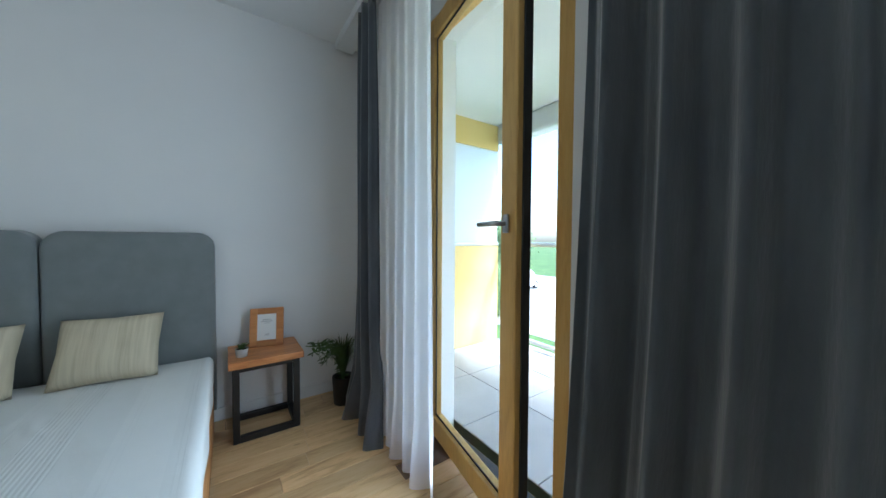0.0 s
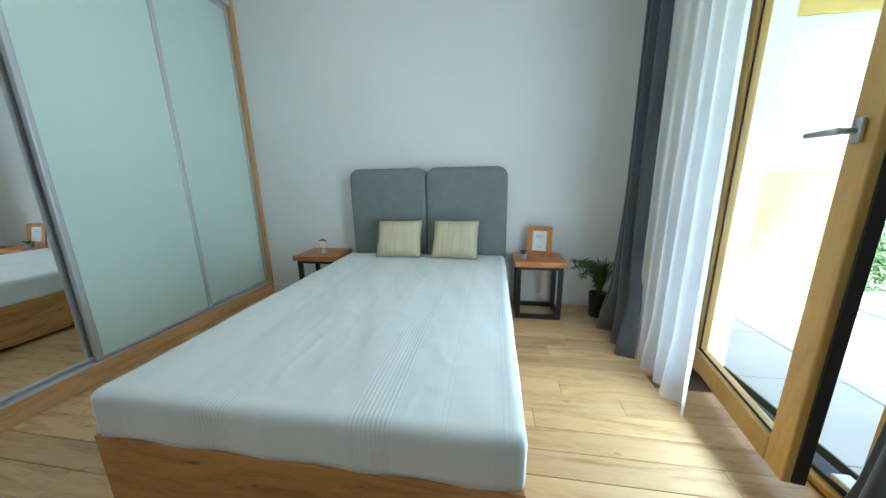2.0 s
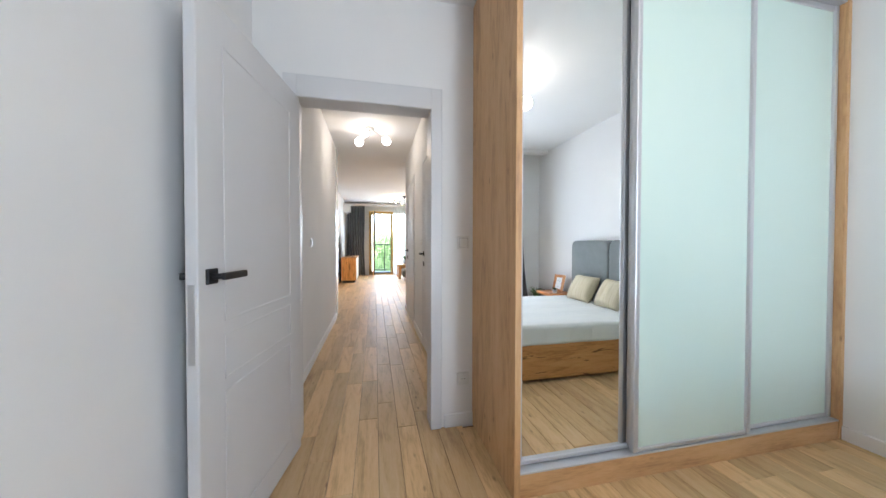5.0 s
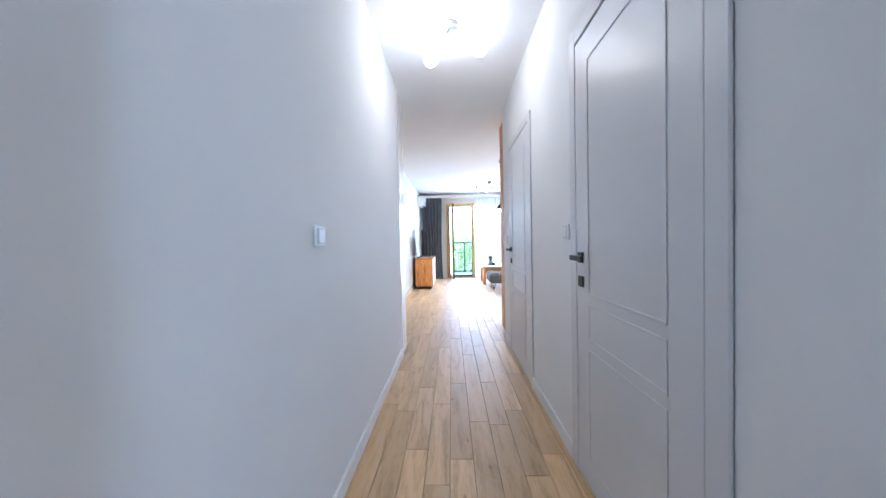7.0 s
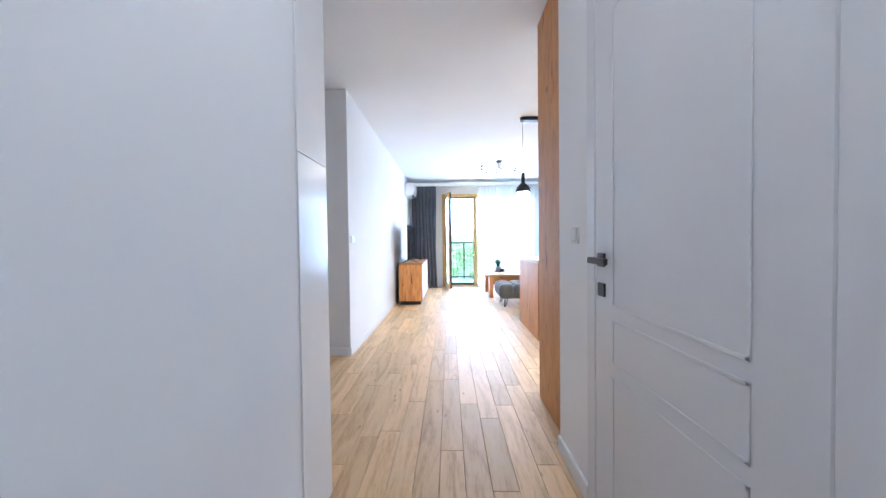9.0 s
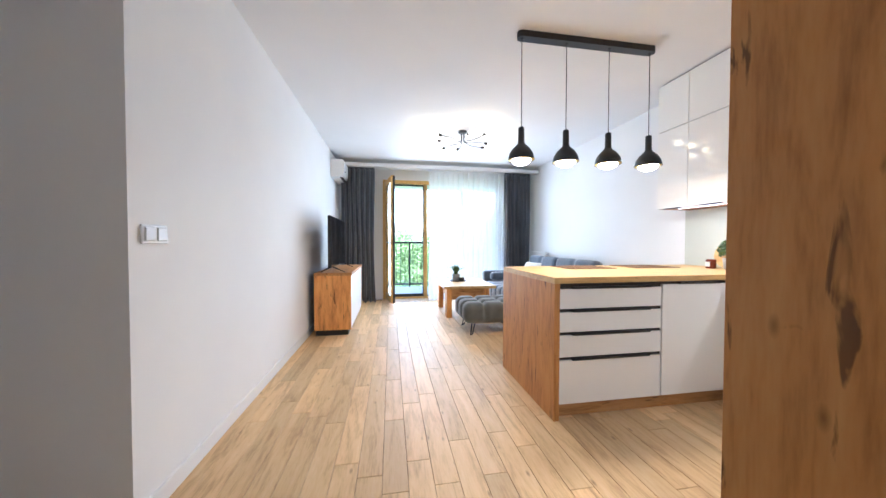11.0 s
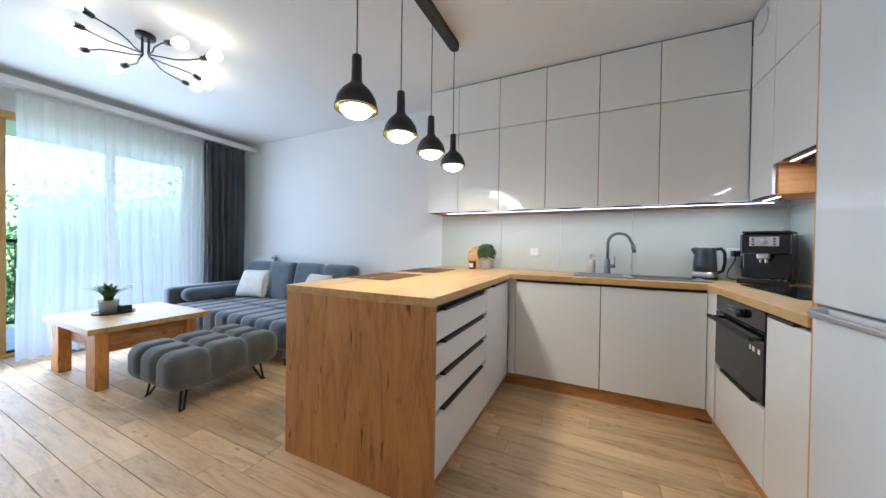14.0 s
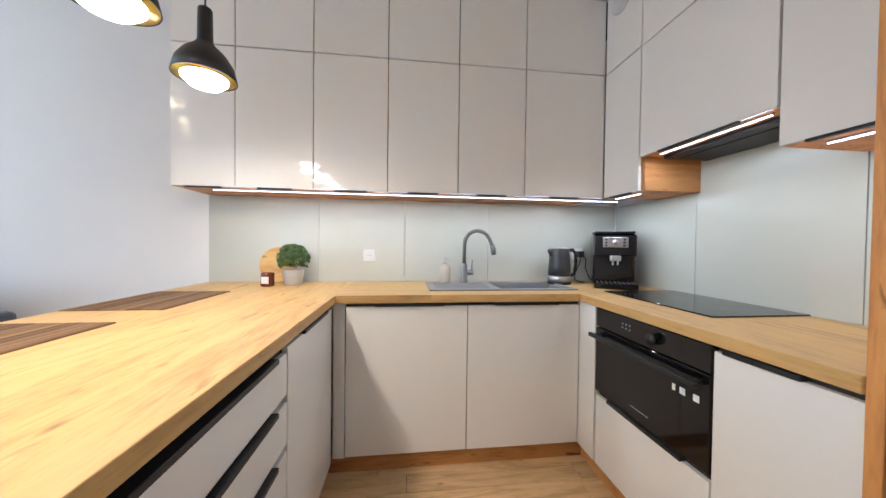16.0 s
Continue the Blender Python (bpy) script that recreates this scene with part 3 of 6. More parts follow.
OPAL = glowing("opal_glass_lit", (1.0, 0.93, 0.84), 0.7)
BULB = glowing("bulb_lit", (1.0, 0.92, 0.8), 3.0)
BAREBULB = glowing("bare_bulb_lit", (1.0, 0.76, 0.45), 1.7)
CLEARGLASS = plain("clear_glass", (0.95, 0.97, 0.97), 0.02, 0.0, Transmission_Weight=1.0, IOR=1.45)


def cushion(bm, w, h, d, n=18, sag=0.0):
    """A stuffed square cushion, w by h, d thick, standing in the xz plane with its base at z = 0."""
    sheets = []
    for side in (-1, 1):
        g = []
        for j in range(n + 1):
            row = []
            for i in range(n + 1):
                u, v = 2 * i / n - 1, 2 * j / n - 1
                bulge = max(0.0, (1 - u ** 4) * (1 - v ** 4)) ** 0.55
                pinch = 1 - 0.05 * (u * u * (1 - v * v) + 0.9 * v * v * (1 - u * u))
                wob = 0.012 * noise.noise((u * 2.3 + w * 7, v * 2.1, side * 1.7))
                row.append(bm.verts.new((u * w / 2 * (1 - 0.06 * (1 - u * u) * 0 - 0.05 * (1 - abs(v)) * abs(u)), side * (d / 2 * bulge + wob * bulge), h / 2 + v * h / 2 * (1 - 0.05 * (1 - abs(u)) * abs(v)))))
            g.append(row)
        sheets.append(g)
    for g, flip in ((sheets[0], False), (sheets[1], True)):
        for j in range(n):
            for i in range(n):
                q = (g[j][i], g[j][i + 1], g[j + 1][i + 1], g[j + 1][i])
                bm.faces.new(q[::-1] if flip else q)
    bmesh.ops.remove_doubles(bm, verts=bm.verts, dist=0.0005)
    return bm


def puffed(x0, y0, z0, x1, y1, z1, nx, ny, depth=0.03, corner=0.06, cuts=47, seam=0.028, sides=True):
    """An upholstered block stitched into nx by ny puffs, its corners rounded."""
    bm = bmesh.new()
    bmesh.ops.create_cube(bm, size=2.0)
    bmesh.ops.subdivide_edges(bm, edges=bm.edges[:], cuts=cuts, use_grid_fill=True)
    half = Vector(((x1 - x0) / 2, (y1 - y0) / 2, (z1 - z0) / 2))
    mid = Vector(((x0 + x1) / 2, (y0 + y1) / 2, (z0 + z1) / 2))
    for v in bm.verts:
        p = Vector((v.co.x * half.x, v.co.y * half.y, v.co.z * half.z))
        core = Vector((max(-half.x + corner, min(half.x - corner, p.x)), max(-half.y + corner, min(half.y - corner, p.y)), max(-half.z + corner, min(half.z - corner, p.z))))
        out = p - core
        way = out.normalized() if out.length > 1e-6 else Vector((0, 0, 1))
        q = core + way * min(corner, out.length if out.length > 0 else corner)
        if out.length > 1e-6:
            q = core + way * corner
        fx = (q.x / half.x + 1) / 2 * nx
        fy = (q.y / half.y + 1) / 2 * ny
        dx = abs(fx - round(fx)) * 2 * half.x / nx if 0.3 < fx < nx - 0.3 else 9
        dy = abs(fy - round(fy)) * 2 * half.y / ny if 0.3 < fy < ny - 0.3 else 9
        top = max(0.0, (q.z / half.z + 1) / 2)
        s = depth * (math.exp(-(dx / seam) ** 2) + math.exp(-(dy / seam) ** 2)) * min(1.0, top * 2.2)
        q = q - way * s
        v.co = mid + q
    return bm


def leaf_blades(count, spread, height, seed, width=0.012, droop=0.5, base=(0, 0, 0)):
    """Arching grass-like blades rising from one point."""
    rng = random.Random(seed)
    bm = bmesh.new()
    for _ in range(count):
        a = rng.uniform(0, 6.28)
        reach, h = spread * rng.uniform(0.3, 1), height * rng.uniform(0.55, 1.05)
        side = Vector((-math.sin(a), math.cos(a), 0))
        prev = None
        for k in range(6):
            s = k / 5
            c = Vector(base) + Vector((math.cos(a), math.sin(a), 0)) * (0.01 + reach * s ** 1.7) + Vector((0, 0, h * (s - droop * s ** 3)))
            w = width * (1 - s) ** 0.7 * 0.5 + 0.0008
            cur = (bm.verts.new(c - side * w), bm.verts.new(c + side * w + Vector((0, 0, 0.002))))
            if prev:
                bm.faces.new((prev[0], prev[1], cur[1], cur[0]))
            prev = cur
    return bm


def leaf_ball(count, radius, seed, at, size=0.012, squash=0.9):
    """A clipped bush of many small leaves."""
    rng = random.Random(seed)
    bm = bmesh.new()
    for _ in range(count):
        n = Vector([rng.gauss(0, 1) for _ in range(3)]).normalized()
        if n.z < -0.65:
            n.z = -n.z
        c = Vector(at) + Vector((n.x, n.y, n.z * squash)) * radius * rng.uniform(0.72, 1.03)
        u = (n.orthogonal() + 0.6 * Vector([rng.gauss(0, 1) for _ in range(3)])).normalized()
        w = (n + 0.5 * Vector([rng.gauss(0, 1) for _ in range(3)])).cross(u).normalized()
        s = size * rng.uniform(0.7, 1.3)
        bm.faces.new([bm.verts.new(c + q) for q in (-u * s, w * s * 0.55, u * s, -w * s * 0.55)])
    return bm


def bars(x0, x1, z, y, widths, gap, h):
    """Lines of unreadable print as low bars on a sheet facing -y."""
    bm = bmesh.new()
    for i, w in enumerate(widths):
        c = (x0 + x1) / 2
        slab(bm, c - w / 2, y - 0.0008, z - i * gap - h, c + w / 2, y, z - i * gap)
    return bm


# ---- bed ----
bed = thing("bed", -1.335, 1.39, 0, "oak-sided double bed with a grey two-part padded headboard", "bed")
part("foot_panel", box(-0.685, -1.0, 0.03, 0.735, -0.975, 0.325, 0.002), OAK_X, bed)
part("side_panel", box(-0.685, -0.975, 0.03, -0.66, 1.0, 0.325, 0.002), OAK_Y, bed)
part("side_panel", box(0.71, -0.975, 0.03, 0.735, 1.0, 0.325, 0.002), OAK_Y, bed)
part("slat_base", box(-0.66, -0.975, 0.2, 0.71, 1.0, 0.31), SHADOWGAP, bed)
for sx in (-0.6, 0.6):
    for sy in (-0.85, 0.85):
        part("leg", box(sx - 0.04, sy - 0.04, 0, sx + 0.04, sy + 0.04, 0.2, 0.003), BLACK, bed)
for x0, x1 in ((-0.655, 0.042), (0.048, 0.75)):
    hb = box(x0, 1.015, 0.12, x1, 1.135, 1.24)
    up = [e for e in hb.edges if abs(e.verts[0].co.y - e.verts[1].co.y) > 0.05 and e.verts[0].co.z > 1]
    bmesh.ops.bevel(hb, geom=up, offset=0.09, segments=8, affect="EDGES", profile=0.5)
    rim = [e for e in hb.edges if abs(e.verts[0].co.y - 1.015) < 1e-4 and abs(e.verts[1].co.y - 1.015) < 1e-4 and min(e.verts[0].co.z, e.verts[1].co.z) > 0]
    bmesh.ops.bevel(hb, geom=rim, offset=0.028, segments=4, affect="EDGES", profile=0.5)
    half = part("headboard", hb, HEADFABRIC, bed, "grey fabric headboard half with rounded corners", True)


def mattress_mesh():
    """A soft slab: rounded rim, wrinkled sheet with woven stripes along the bed."""
    nx, ny = 200, 130
    bm = bmesh.new()
    w, l, h = 1.425, 1.995, 0.165
    rows = []
    for j in range(-8, ny + 9):
        row = []
        for i in range(-8, nx + 9):
            u, v = min(max(i, 0), nx) / nx, min(max(j, 0), ny) / ny
            di, dj = max(-i, i - nx, 0) / 8, max(-j, j - ny, 0) / 8
            x, y = (u - 0.5) * (w - 0.07), (v - 0.5) * (l - 0.07)
            d = min(1.0, max(di, dj))
            a = min(1.0, d * 3) * math.pi / 2
            drop = 0.035 * (1 - math.cos(a)) + max(0, d - 1 / 3) * 1.5 * (h - 0.035)
            outx, outy = (1 if i > nx else -1 if i < 0 else 0), (1 if j > ny else -1 if j < 0 else 0)
            push = 0.035 * math.sin(a) + 0.004 * math.sin(9 * (u + v) * 3 + 2) * d
            lift = 0.009 * noise.noise((u * 3.1, v * 4.3, 0.3)) + 0.005 * noise.noise((u * 12 + 5 * v, v * 5, 2.1)) + 0.005 * max(0, 0.25 - abs(noise.noise((u * 9 + v * 4, v * 7 - 4 * u, 7.0)))) * 4 * max(0, noise.noise((u * 4, v * 3, 5.0)) + 0.3)
            fade = 1 - d
            row.append(bm.verts.new((x + outx * push * (0.72 if outy else 1), y + outy * push * (0.72 if outx else 1), h - drop + lift * fade)))
        rows.append(row)
    for a, b in zip(rows, rows[1:]):
        for i in range(len(a) - 1):
            bm.faces.new((a[i], a[i + 1], b[i + 1], b[i]))
    edge = rows[0] + [r[-1] for r in rows[1:-1]] + rows[-1][::-1] + [r[0] for r in rows[-2:0:-1]]
    bm.faces.new(edge[::-1])
    bmesh.ops.recalc_face_normals(bm, faces=bm.faces)
    return bm


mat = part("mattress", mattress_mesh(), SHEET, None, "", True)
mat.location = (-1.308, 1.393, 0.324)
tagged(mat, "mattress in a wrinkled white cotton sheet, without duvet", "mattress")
for x, y, tz, s in ((-1.50, 2.19, 4, 1), (-1.02, 2.19, -3, 2)):
    p = part("pillow", cushion(bmesh.new(), 0.39, 0.34, 0.16), PILLOWCLOTH, None, "", True)
    p.matrix_world = pose(x, y, 0.494, -30, 0, tz)
    tagged(p, "small beige ribbed cushion leaning on the headboard", "cushion", "cushions on the bed")


# ---- nightstands ----
def nightstand(x, y):
    n = thing("nightstand", x, y, 0, "small side table with a reddish wooden top and black steel frame", "side table", "nightstands beside the bed")
    part("tabletop", box(-0.2, -0.18, 0.45, 0.2, 0.18, 0.492, 0.004, 2), ACACIA, n)
    for sy in (-0.15, 0.12):
        part("leg", box(-0.18, sy, 0, -0.145, sy + 0.035, 0.45, 0.002), BLACK, n)
        part("leg", box(0.145, sy, 0, 0.18, sy + 0.035, 0.45, 0.002), BLACK, n)
        part("crossbar", box(-0.145, sy, 0, 0.145, sy + 0.035, 0.035, 0.002), BLACK, n)
        part("top_bar", box(-0.145, sy, 0.42, 0.145, sy + 0.035, 0.45, 0.002), BLACK, n)
    for sx in (-0.18, 0.145):
        part("side_bar", box(sx, -0.115, 0, sx + 0.035, 0.12, 0.035, 0.002), BLACK, n)
    return n


ns = nightstand(-0.325, 2.315)
copy_thing(ns, pose(-2.265, 2.325, 0))

pf = thing("picture_frame", -0.315, 2.37, 0.492, "rustic wooden frame with a printed white sheet", "picture frame", turn=-14)
pf.matrix_world = pose(-0.315, 2.36, 0.494, -14, 0, -12)
part("frame", box(-0.1, 0, 0, -0.056, 0.02, 0.25, 0.003), ACACIA, pf)
part("frame", box(0.056, 0, 0, 0.1, 0.02, 0.25, 0.003), ACACIA, pf)
part("frame", box(-0.056, 0, 0, 0.056, 0.02, 0.04, 0.003), ACACIA, pf)
part("frame", box(-0.056, 0, 0.21, 0.056, 0.02, 0.25, 0.003), ACACIA, pf)
sheet_ = part("sheet", box(-0.056, 0.008, 0.04, 0.056, 0.014, 0.21), PAPER, pf)
part("print", bars(-0.06, 0.06, 0.175, 0.008, (0.05, 0.07, 0.03), 0.012, 0.003), INK, sheet_)
part("print", bars(-0.06, 0.06, 0.08, 0.008, (0.03, 0.03), 0.008, 0.0025), INK, sheet_)
part("stand", box(-0.01, 0.02, 0.0, 0.01, 0.07, 0.012, 0.001), ACACIA, pf)


def small_pot(name, x, y, z, r, h, label, potmat=CERAMIC):
    t = thing(name, x, y, z, label, "potted plant")
    part("pot", lathe([(0, 0), (r * 0.78, 0), (r * 0.85, 0.004), (r, h * 0.97), (r, h), (r * 0.88, h), (r * 0.86, h * 0.85), (0, h * 0.85)], 24), potmat, t, "", True)
    part("soil", lathe([(0, h * 0.86), (r * 0.85, h * 0.86)], 20), SOIL, t)
    return t


sp = small_pot("succulent", -0.455, 2.24, 0.492, 0.035, 0.05, "tiny succulent in a grey pot on the nightstand")
part("foliage", leaf_blades(26, 0.045, 0.05, 4, 0.018, 0.3, (0, 0, 0.045)), PLANTGREEN, sp)
gv = thing("table_lamp", -2.25, 2.30, 0.492, "little clear glass bulb lamp on the nightstand", "lamp")
part("base", lathe([(0, 0), (0.028, 0), (0.03, 0.006), (0.022, 0.02), (0.018, 0.045), (0, 0.045)], 20), CERAMIC, gv, "", True)
part("bulb", lathe([(0.016, 0.045), (0.03, 0.065), (0.038, 0.09), (0.034, 0.115), (0.018, 0.13), (0, 0.133)], 24), CLEARGLASS, gv, "", True)
fp = small_pot("floor_plant", 0.17, 2.30, 0, 0.075, 0.2, "arching green plant in a black pot on the floor", BLACK)
part("foliage", leaf_blades(240, 0.12, 0.44, 8, 0.009, 0.3, (0, 0, 0.17)), PLANTGREEN, fp)
br = bmesh.new()
rngp = random.Random(5)
for k in range(9):
    e = Vector((-0.13 - rngp.uniform(0, 0.13), rngp.uniform(-0.12, 0.06), 0.40 + rngp.uniform(-0.06, 0.09)))
    pts = [Vector((0, 0, 0.2)).lerp(e, s) + Vector((0, 0, 0.22 * math.sin(math.pi * s) * (1.1 - s))) for s in (0, 0.25, 0.5, 0.75, 1)]
    for a, b in zip(pts, pts[1:]):
        rod(br, a, b, 0.003, 0.002, 5)
        for q in range(7):
            c = a.lerp(b, q / 7)
            d = Vector((rngp.gauss(0, 1), rngp.gauss(0, 1), rngp.gauss(0, 0.6))).normalized()
            w = d.orthogonal().normalized() * 0.006
            br.faces.new([br.verts.new(c + v) for v in (d * 0.004, d * 0.022 + w, d * 0.045, d * 0.022 - w)])
part("drooping_sprigs", br, PLANTGREEN, fp)


# ---- sliding wardrobe ----
wd = thing("wardrobe", -3.0, 0.36, 0, "built-in oak wardrobe with one mirror and two mint glass sliding doors", "wardrobe")
part("side_panel", box(-0.64, 0, 0, 0.0, 0.03, H - 0.005, 0.001), PALEOAK_Z, wd)
part("end_panel", box(-0.64, 2.14, 0, 0.0, 2.168, H - 0.005, 0.001), PALEOAK_Z, wd)
part("top_panel", box(-0.64, 0.03, 2.685, 0.0, 2.14, H - 0.005, 0.001), PALEOAK_Y, wd)
part("plinth", box(-0.60, 0.03, 0, -0.004, 2.14, 0.112, 0.001), PALEOAK_Y, wd)
part("back_panel", box(-0.638, 0.03, 0.112, -0.62, 2.14, 2.685), SHADOWGAP, wd)
part("top_track", box(-0.1, 0.03, 2.645, -0.005, 2.14, 2.685, 0.002), ALU, wd, "aluminium upper track")
part("bottom_track", box(-0.1, 0.03, 0.112, -0.003, 2.14, 0.121, 0.002), ALU, wd, "aluminium floor track")


def sliding_door(y0, y1, x, panel, label):
    d = part("door", box(x - 0.014, y0 + 0.02, 0.143, x - 0.006, y1 - 0.02, 2.61), panel, wd, label)
    part("stile", box(x - 0.022, y0, 0.124, x + 0.008, y0 + 0.03, 2.645, 0.006, 2), ALU, d)
    part("stile", box(x - 0.022, y1 - 0.03, 0.124, x + 0.008, y1, 2.645, 0.006, 2), ALU, d)
    part("rail", box(x - 0.02, y0 + 0.03, 0.124, x + 0.002, y1 - 0.03, 0.145, 0.003), ALU, d)
    part("rail", box(x - 0.02, y0 + 0.03, 2.61, x + 0.002, y1 - 0.03, 2.645, 0.003), ALU, d)


sliding_door(0.03, 0.70, -0.052, MIRROR, "tall mirror sliding door")
sliding_door(0.655, 1.435, -0.012, LACOBEL, "mint-green lacquered glass sliding door")
sliding_door(1.40, 2.138, -0.044, LACOBEL, "mint-green lacquered glass sliding door")


# ---- lamps with three opal glasses ----
def three_globe_lamp(x, y, label, turn):
    t = thing("ceiling_lamp", x, y, H, label, "ceiling lamp", turn=turn)
    part("canopy", lathe([(0, -0.03), (0.055, -0.028), (0.06, -0.02), (0.06, 0), (0, 0)], 28), CHROME, t, "", True)
    for k in range(3):
        a = 2 * math.pi * k / 3
        pts = []
        for s in range(9):
            q = s / 8
            ang = a + 0.9 * q
            r = 0.04 + 0.12 * q
            pts.append((r * math.cos(ang), r * math.sin(ang), -0.03 - 0.06 * math.sin(q * math.pi / 2)))
        arm = part("arm", tube(pts, 0.006, 8), CHROME, t, "", True)
        e = Vector(pts[-1])
        way = Vector((math.cos(a + 1.5), math.sin(a + 1.5), -0.75)).normalized()
        sock = bmesh.new()
        rod(sock, e, e + way * 0.035, 0.02, 0.024, 16)
        part("socket", sock, CHROME, arm, "", True)
        sh = lathe([(0, 0.0), (0.03, 0.002), (0.05, 0.02), (0.058, 0.05), (0.052, 0.085), (0.032, 0.11), (0, 0.118)], 24)
        g = part("shade", sh, OPAL, t, "lit opal glass shade", True)
        g.matrix_basis = Matrix.Translation(e + way * 0.03) @ way.to_track_quat("Z", "Y").to_matrix().to_4x4()
    return t


three_globe_lamp(-1.74, 0.84, "chrome ceiling lamp with three lit opal glasses in the bedroom", 0)
three_globe_lamp(-5.95, -0.33, "chrome ceiling lamp with three lit opal glasses in the hall", 40)


def wall_plate(x, y, z, turn, kind, double=False):
    """A switch or a socket, its back on the wall, facing local -y."""
    w = 0.075 if double else 0.041
    t = thing("light_switch" if kind == "switch" else "wall_socket", x, y, z, "white double light switch on the wall" if double and kind == "switch" else "white plastic light switch on the wall" if kind == "switch" else "white wall socket with a round recess", "switch" if kind == "switch" else "socket", turn=turn)
    part("plate", box(-w, -0.011, -0.041, w, 0.0, 0.041, 0.004, 2), PLASTIC, t)
    n = 2 if double else 1
    for i in range(n):
        c = (i - (n - 1) / 2) * 0.07
        if kind == "switch":
            part("rocker", box(c - 0.027, -0.0165, -0.028, c + 0.027, -0.011, 0.028, 0.002), PLASTIC, t)
            # grey sheet paints the shade along the rocker's edge
            part("rocker_shade", box(c - 0.03, -0.0118, -0.031, c + 0.03, -0.011, 0.031), SHADEGREY, t, "thin grey line painted as shade round the rocker")
        else:
            s = part("insert", lathe([(0.024, 0), (0.024, 0.004), (0.02, 0.004), (0.019, 0.001), (0, 0.001)], 20), PLASTIC, t)
            s.matrix_basis = pose(c, -0.011, 0, 90, 0, 0)
            for q in (-0.009, 0.009):
                hole = bmesh.new()
                rod(hole, (c + q, -0.0135, 0), (c + q, -0.0115, 0), 0.0025, sides=8)
                part("hole", hole, BLACK, t)
    return t


wall_plate(-3.64, 0.295, 1.2, 90, "switch")
wall_plate(-3.64, 0.295, 0.31, 90, "socket")
wall_plate(-4.91, -0.875, 1.2, 180, "switch")
wall_plate(-5.412, 0.29, 1.21, 0, "switch")
wall_plate(-7.22, 0.29, 1.185, 0, "switch")
wall_plate(-9.03, -1.345, 1.2, 180, "switch", True)


# ---- hall cupboard end ----
HALLGLOSS = surface("white_satin_lacquer", (0.77, 0.77, 0.76), (0.8, 0.8, 0.79), 0.2, 2, bump=0.01)
hc = thing("hall_cupboard", -7.005, -0.87, 0, "tall white satin built-in cupboard at the hall's end", "cupboard")
part("body", box(-0.132, -0.6, 0, 0.13, -0.02, H - 0.004, 0.001), HALLGLOSS, hc)
part("door", box(-0.135, -0.02, 0.005, 0.131, 0.0, 1.5, 0.001), HALLGLOSS, hc)
part("door", box(-0.135, -0.02, 1.503, 0.131, 0.0, H - 0.006, 0.001), HALLGLOSS, hc)


# ---- kitchen ----
WT = 0.94


def front(name, parent, a, handle=None, mat=None):
    """A gloss front with eased edges; handle: a black edge profile box."""
    d = part(name, box(*a, 0.0015), mat or CREAM, parent)
    if handle:
        part("handle", box(*handle, 0.0015), BLACK, d, "black edge-pull profile")
    return d


# sink run, fronts facing -y at y = 2.13
for x0, x1, label in ((-9.30, -8.668, "cream gloss base cabinet under the worktop, closed"), (-8.668, -8.035, "cream gloss sink cabinet, closed")):
    c = thing("base_cabinet", (x0 + x1) / 2, 2.13, 0, label, "cabinet", "kitchen base cabinets")
    h = (x1 - x0) / 2
    # dark body colour stands in for shade in the gaps round the door
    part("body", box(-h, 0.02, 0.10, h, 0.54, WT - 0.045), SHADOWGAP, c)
    front("door", c, (-h + 0.0025, 0, 0.105, h - 0.0025, 0.019, WT - 0.062), (-0.17, -0.012, WT - 0.062, 0.19, 0.012, WT - 0.046))
fl = thing("corner_filler", -9.33, 2.13, 0, "narrow cream gloss corner filler between cabinets", "cabinet")
part("strip", box(-0.03, 0.0, 0.10, 0.028, 0.02, WT - 0.045, 0.001), CREAM, fl)
fl2 = thing("corner_filler", -8.03, 2.13, 0, "narrow cream gloss corner filler beside the oven", "cabinet")
part("strip", box(-0.003, -0.14, 0.10, 0.018, 0.02, WT - 0.045, 0.001), CREAM, fl2)

# peninsula, fronts facing +x at x = -9.36
dr = thing("drawer_unit", -9.36, 1.125, 0, "cream gloss unit with four drawers and black pulls", "cabinet", "kitchen base cabinets")
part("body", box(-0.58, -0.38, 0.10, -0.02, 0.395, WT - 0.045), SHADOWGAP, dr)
for z0, z1 in ((0.10, 0.408), (0.412, 0.573), (0.577, 0.727), (0.731, WT - 0.06)):
    front("drawer", dr, (-0.019, -0.378, z0, 0.0, 0.393, z1 - 0.018), (-0.016, -0.28, z1 - 0.018, 0.014, 0.30, z1 - 0.003))
dc = thing("base_cabinet", -9.36, 1.81, 0, "cream gloss base cabinet in the peninsula, closed", "cabinet", "kitchen base cabinets")
part("body", box(-0.58, -0.285, 0.10, -0.02, 0.30, WT - 0.045), SHADOWGAP, dc)
front("door", dc, (-0.019, -0.283, 0.10, 0.0, 0.29, WT - 0.062), (-0.016, -0.15, WT - 0.062, 0.012, 0.18, WT - 0.046))
pp = thing("peninsula_panels", -9.80, 0.71, 0, "upright oak panels closing the peninsula", "panel")
part("end_panel", box(-0.47, 0, 0, 0.455, 0.038, WT - 0.04, 0.0015), OAK_Z, pp)
part("back_panel", box(-0.2, 0.038, 0, -0.18, 1.97, WT - 0.041), OAK_Z, pp)
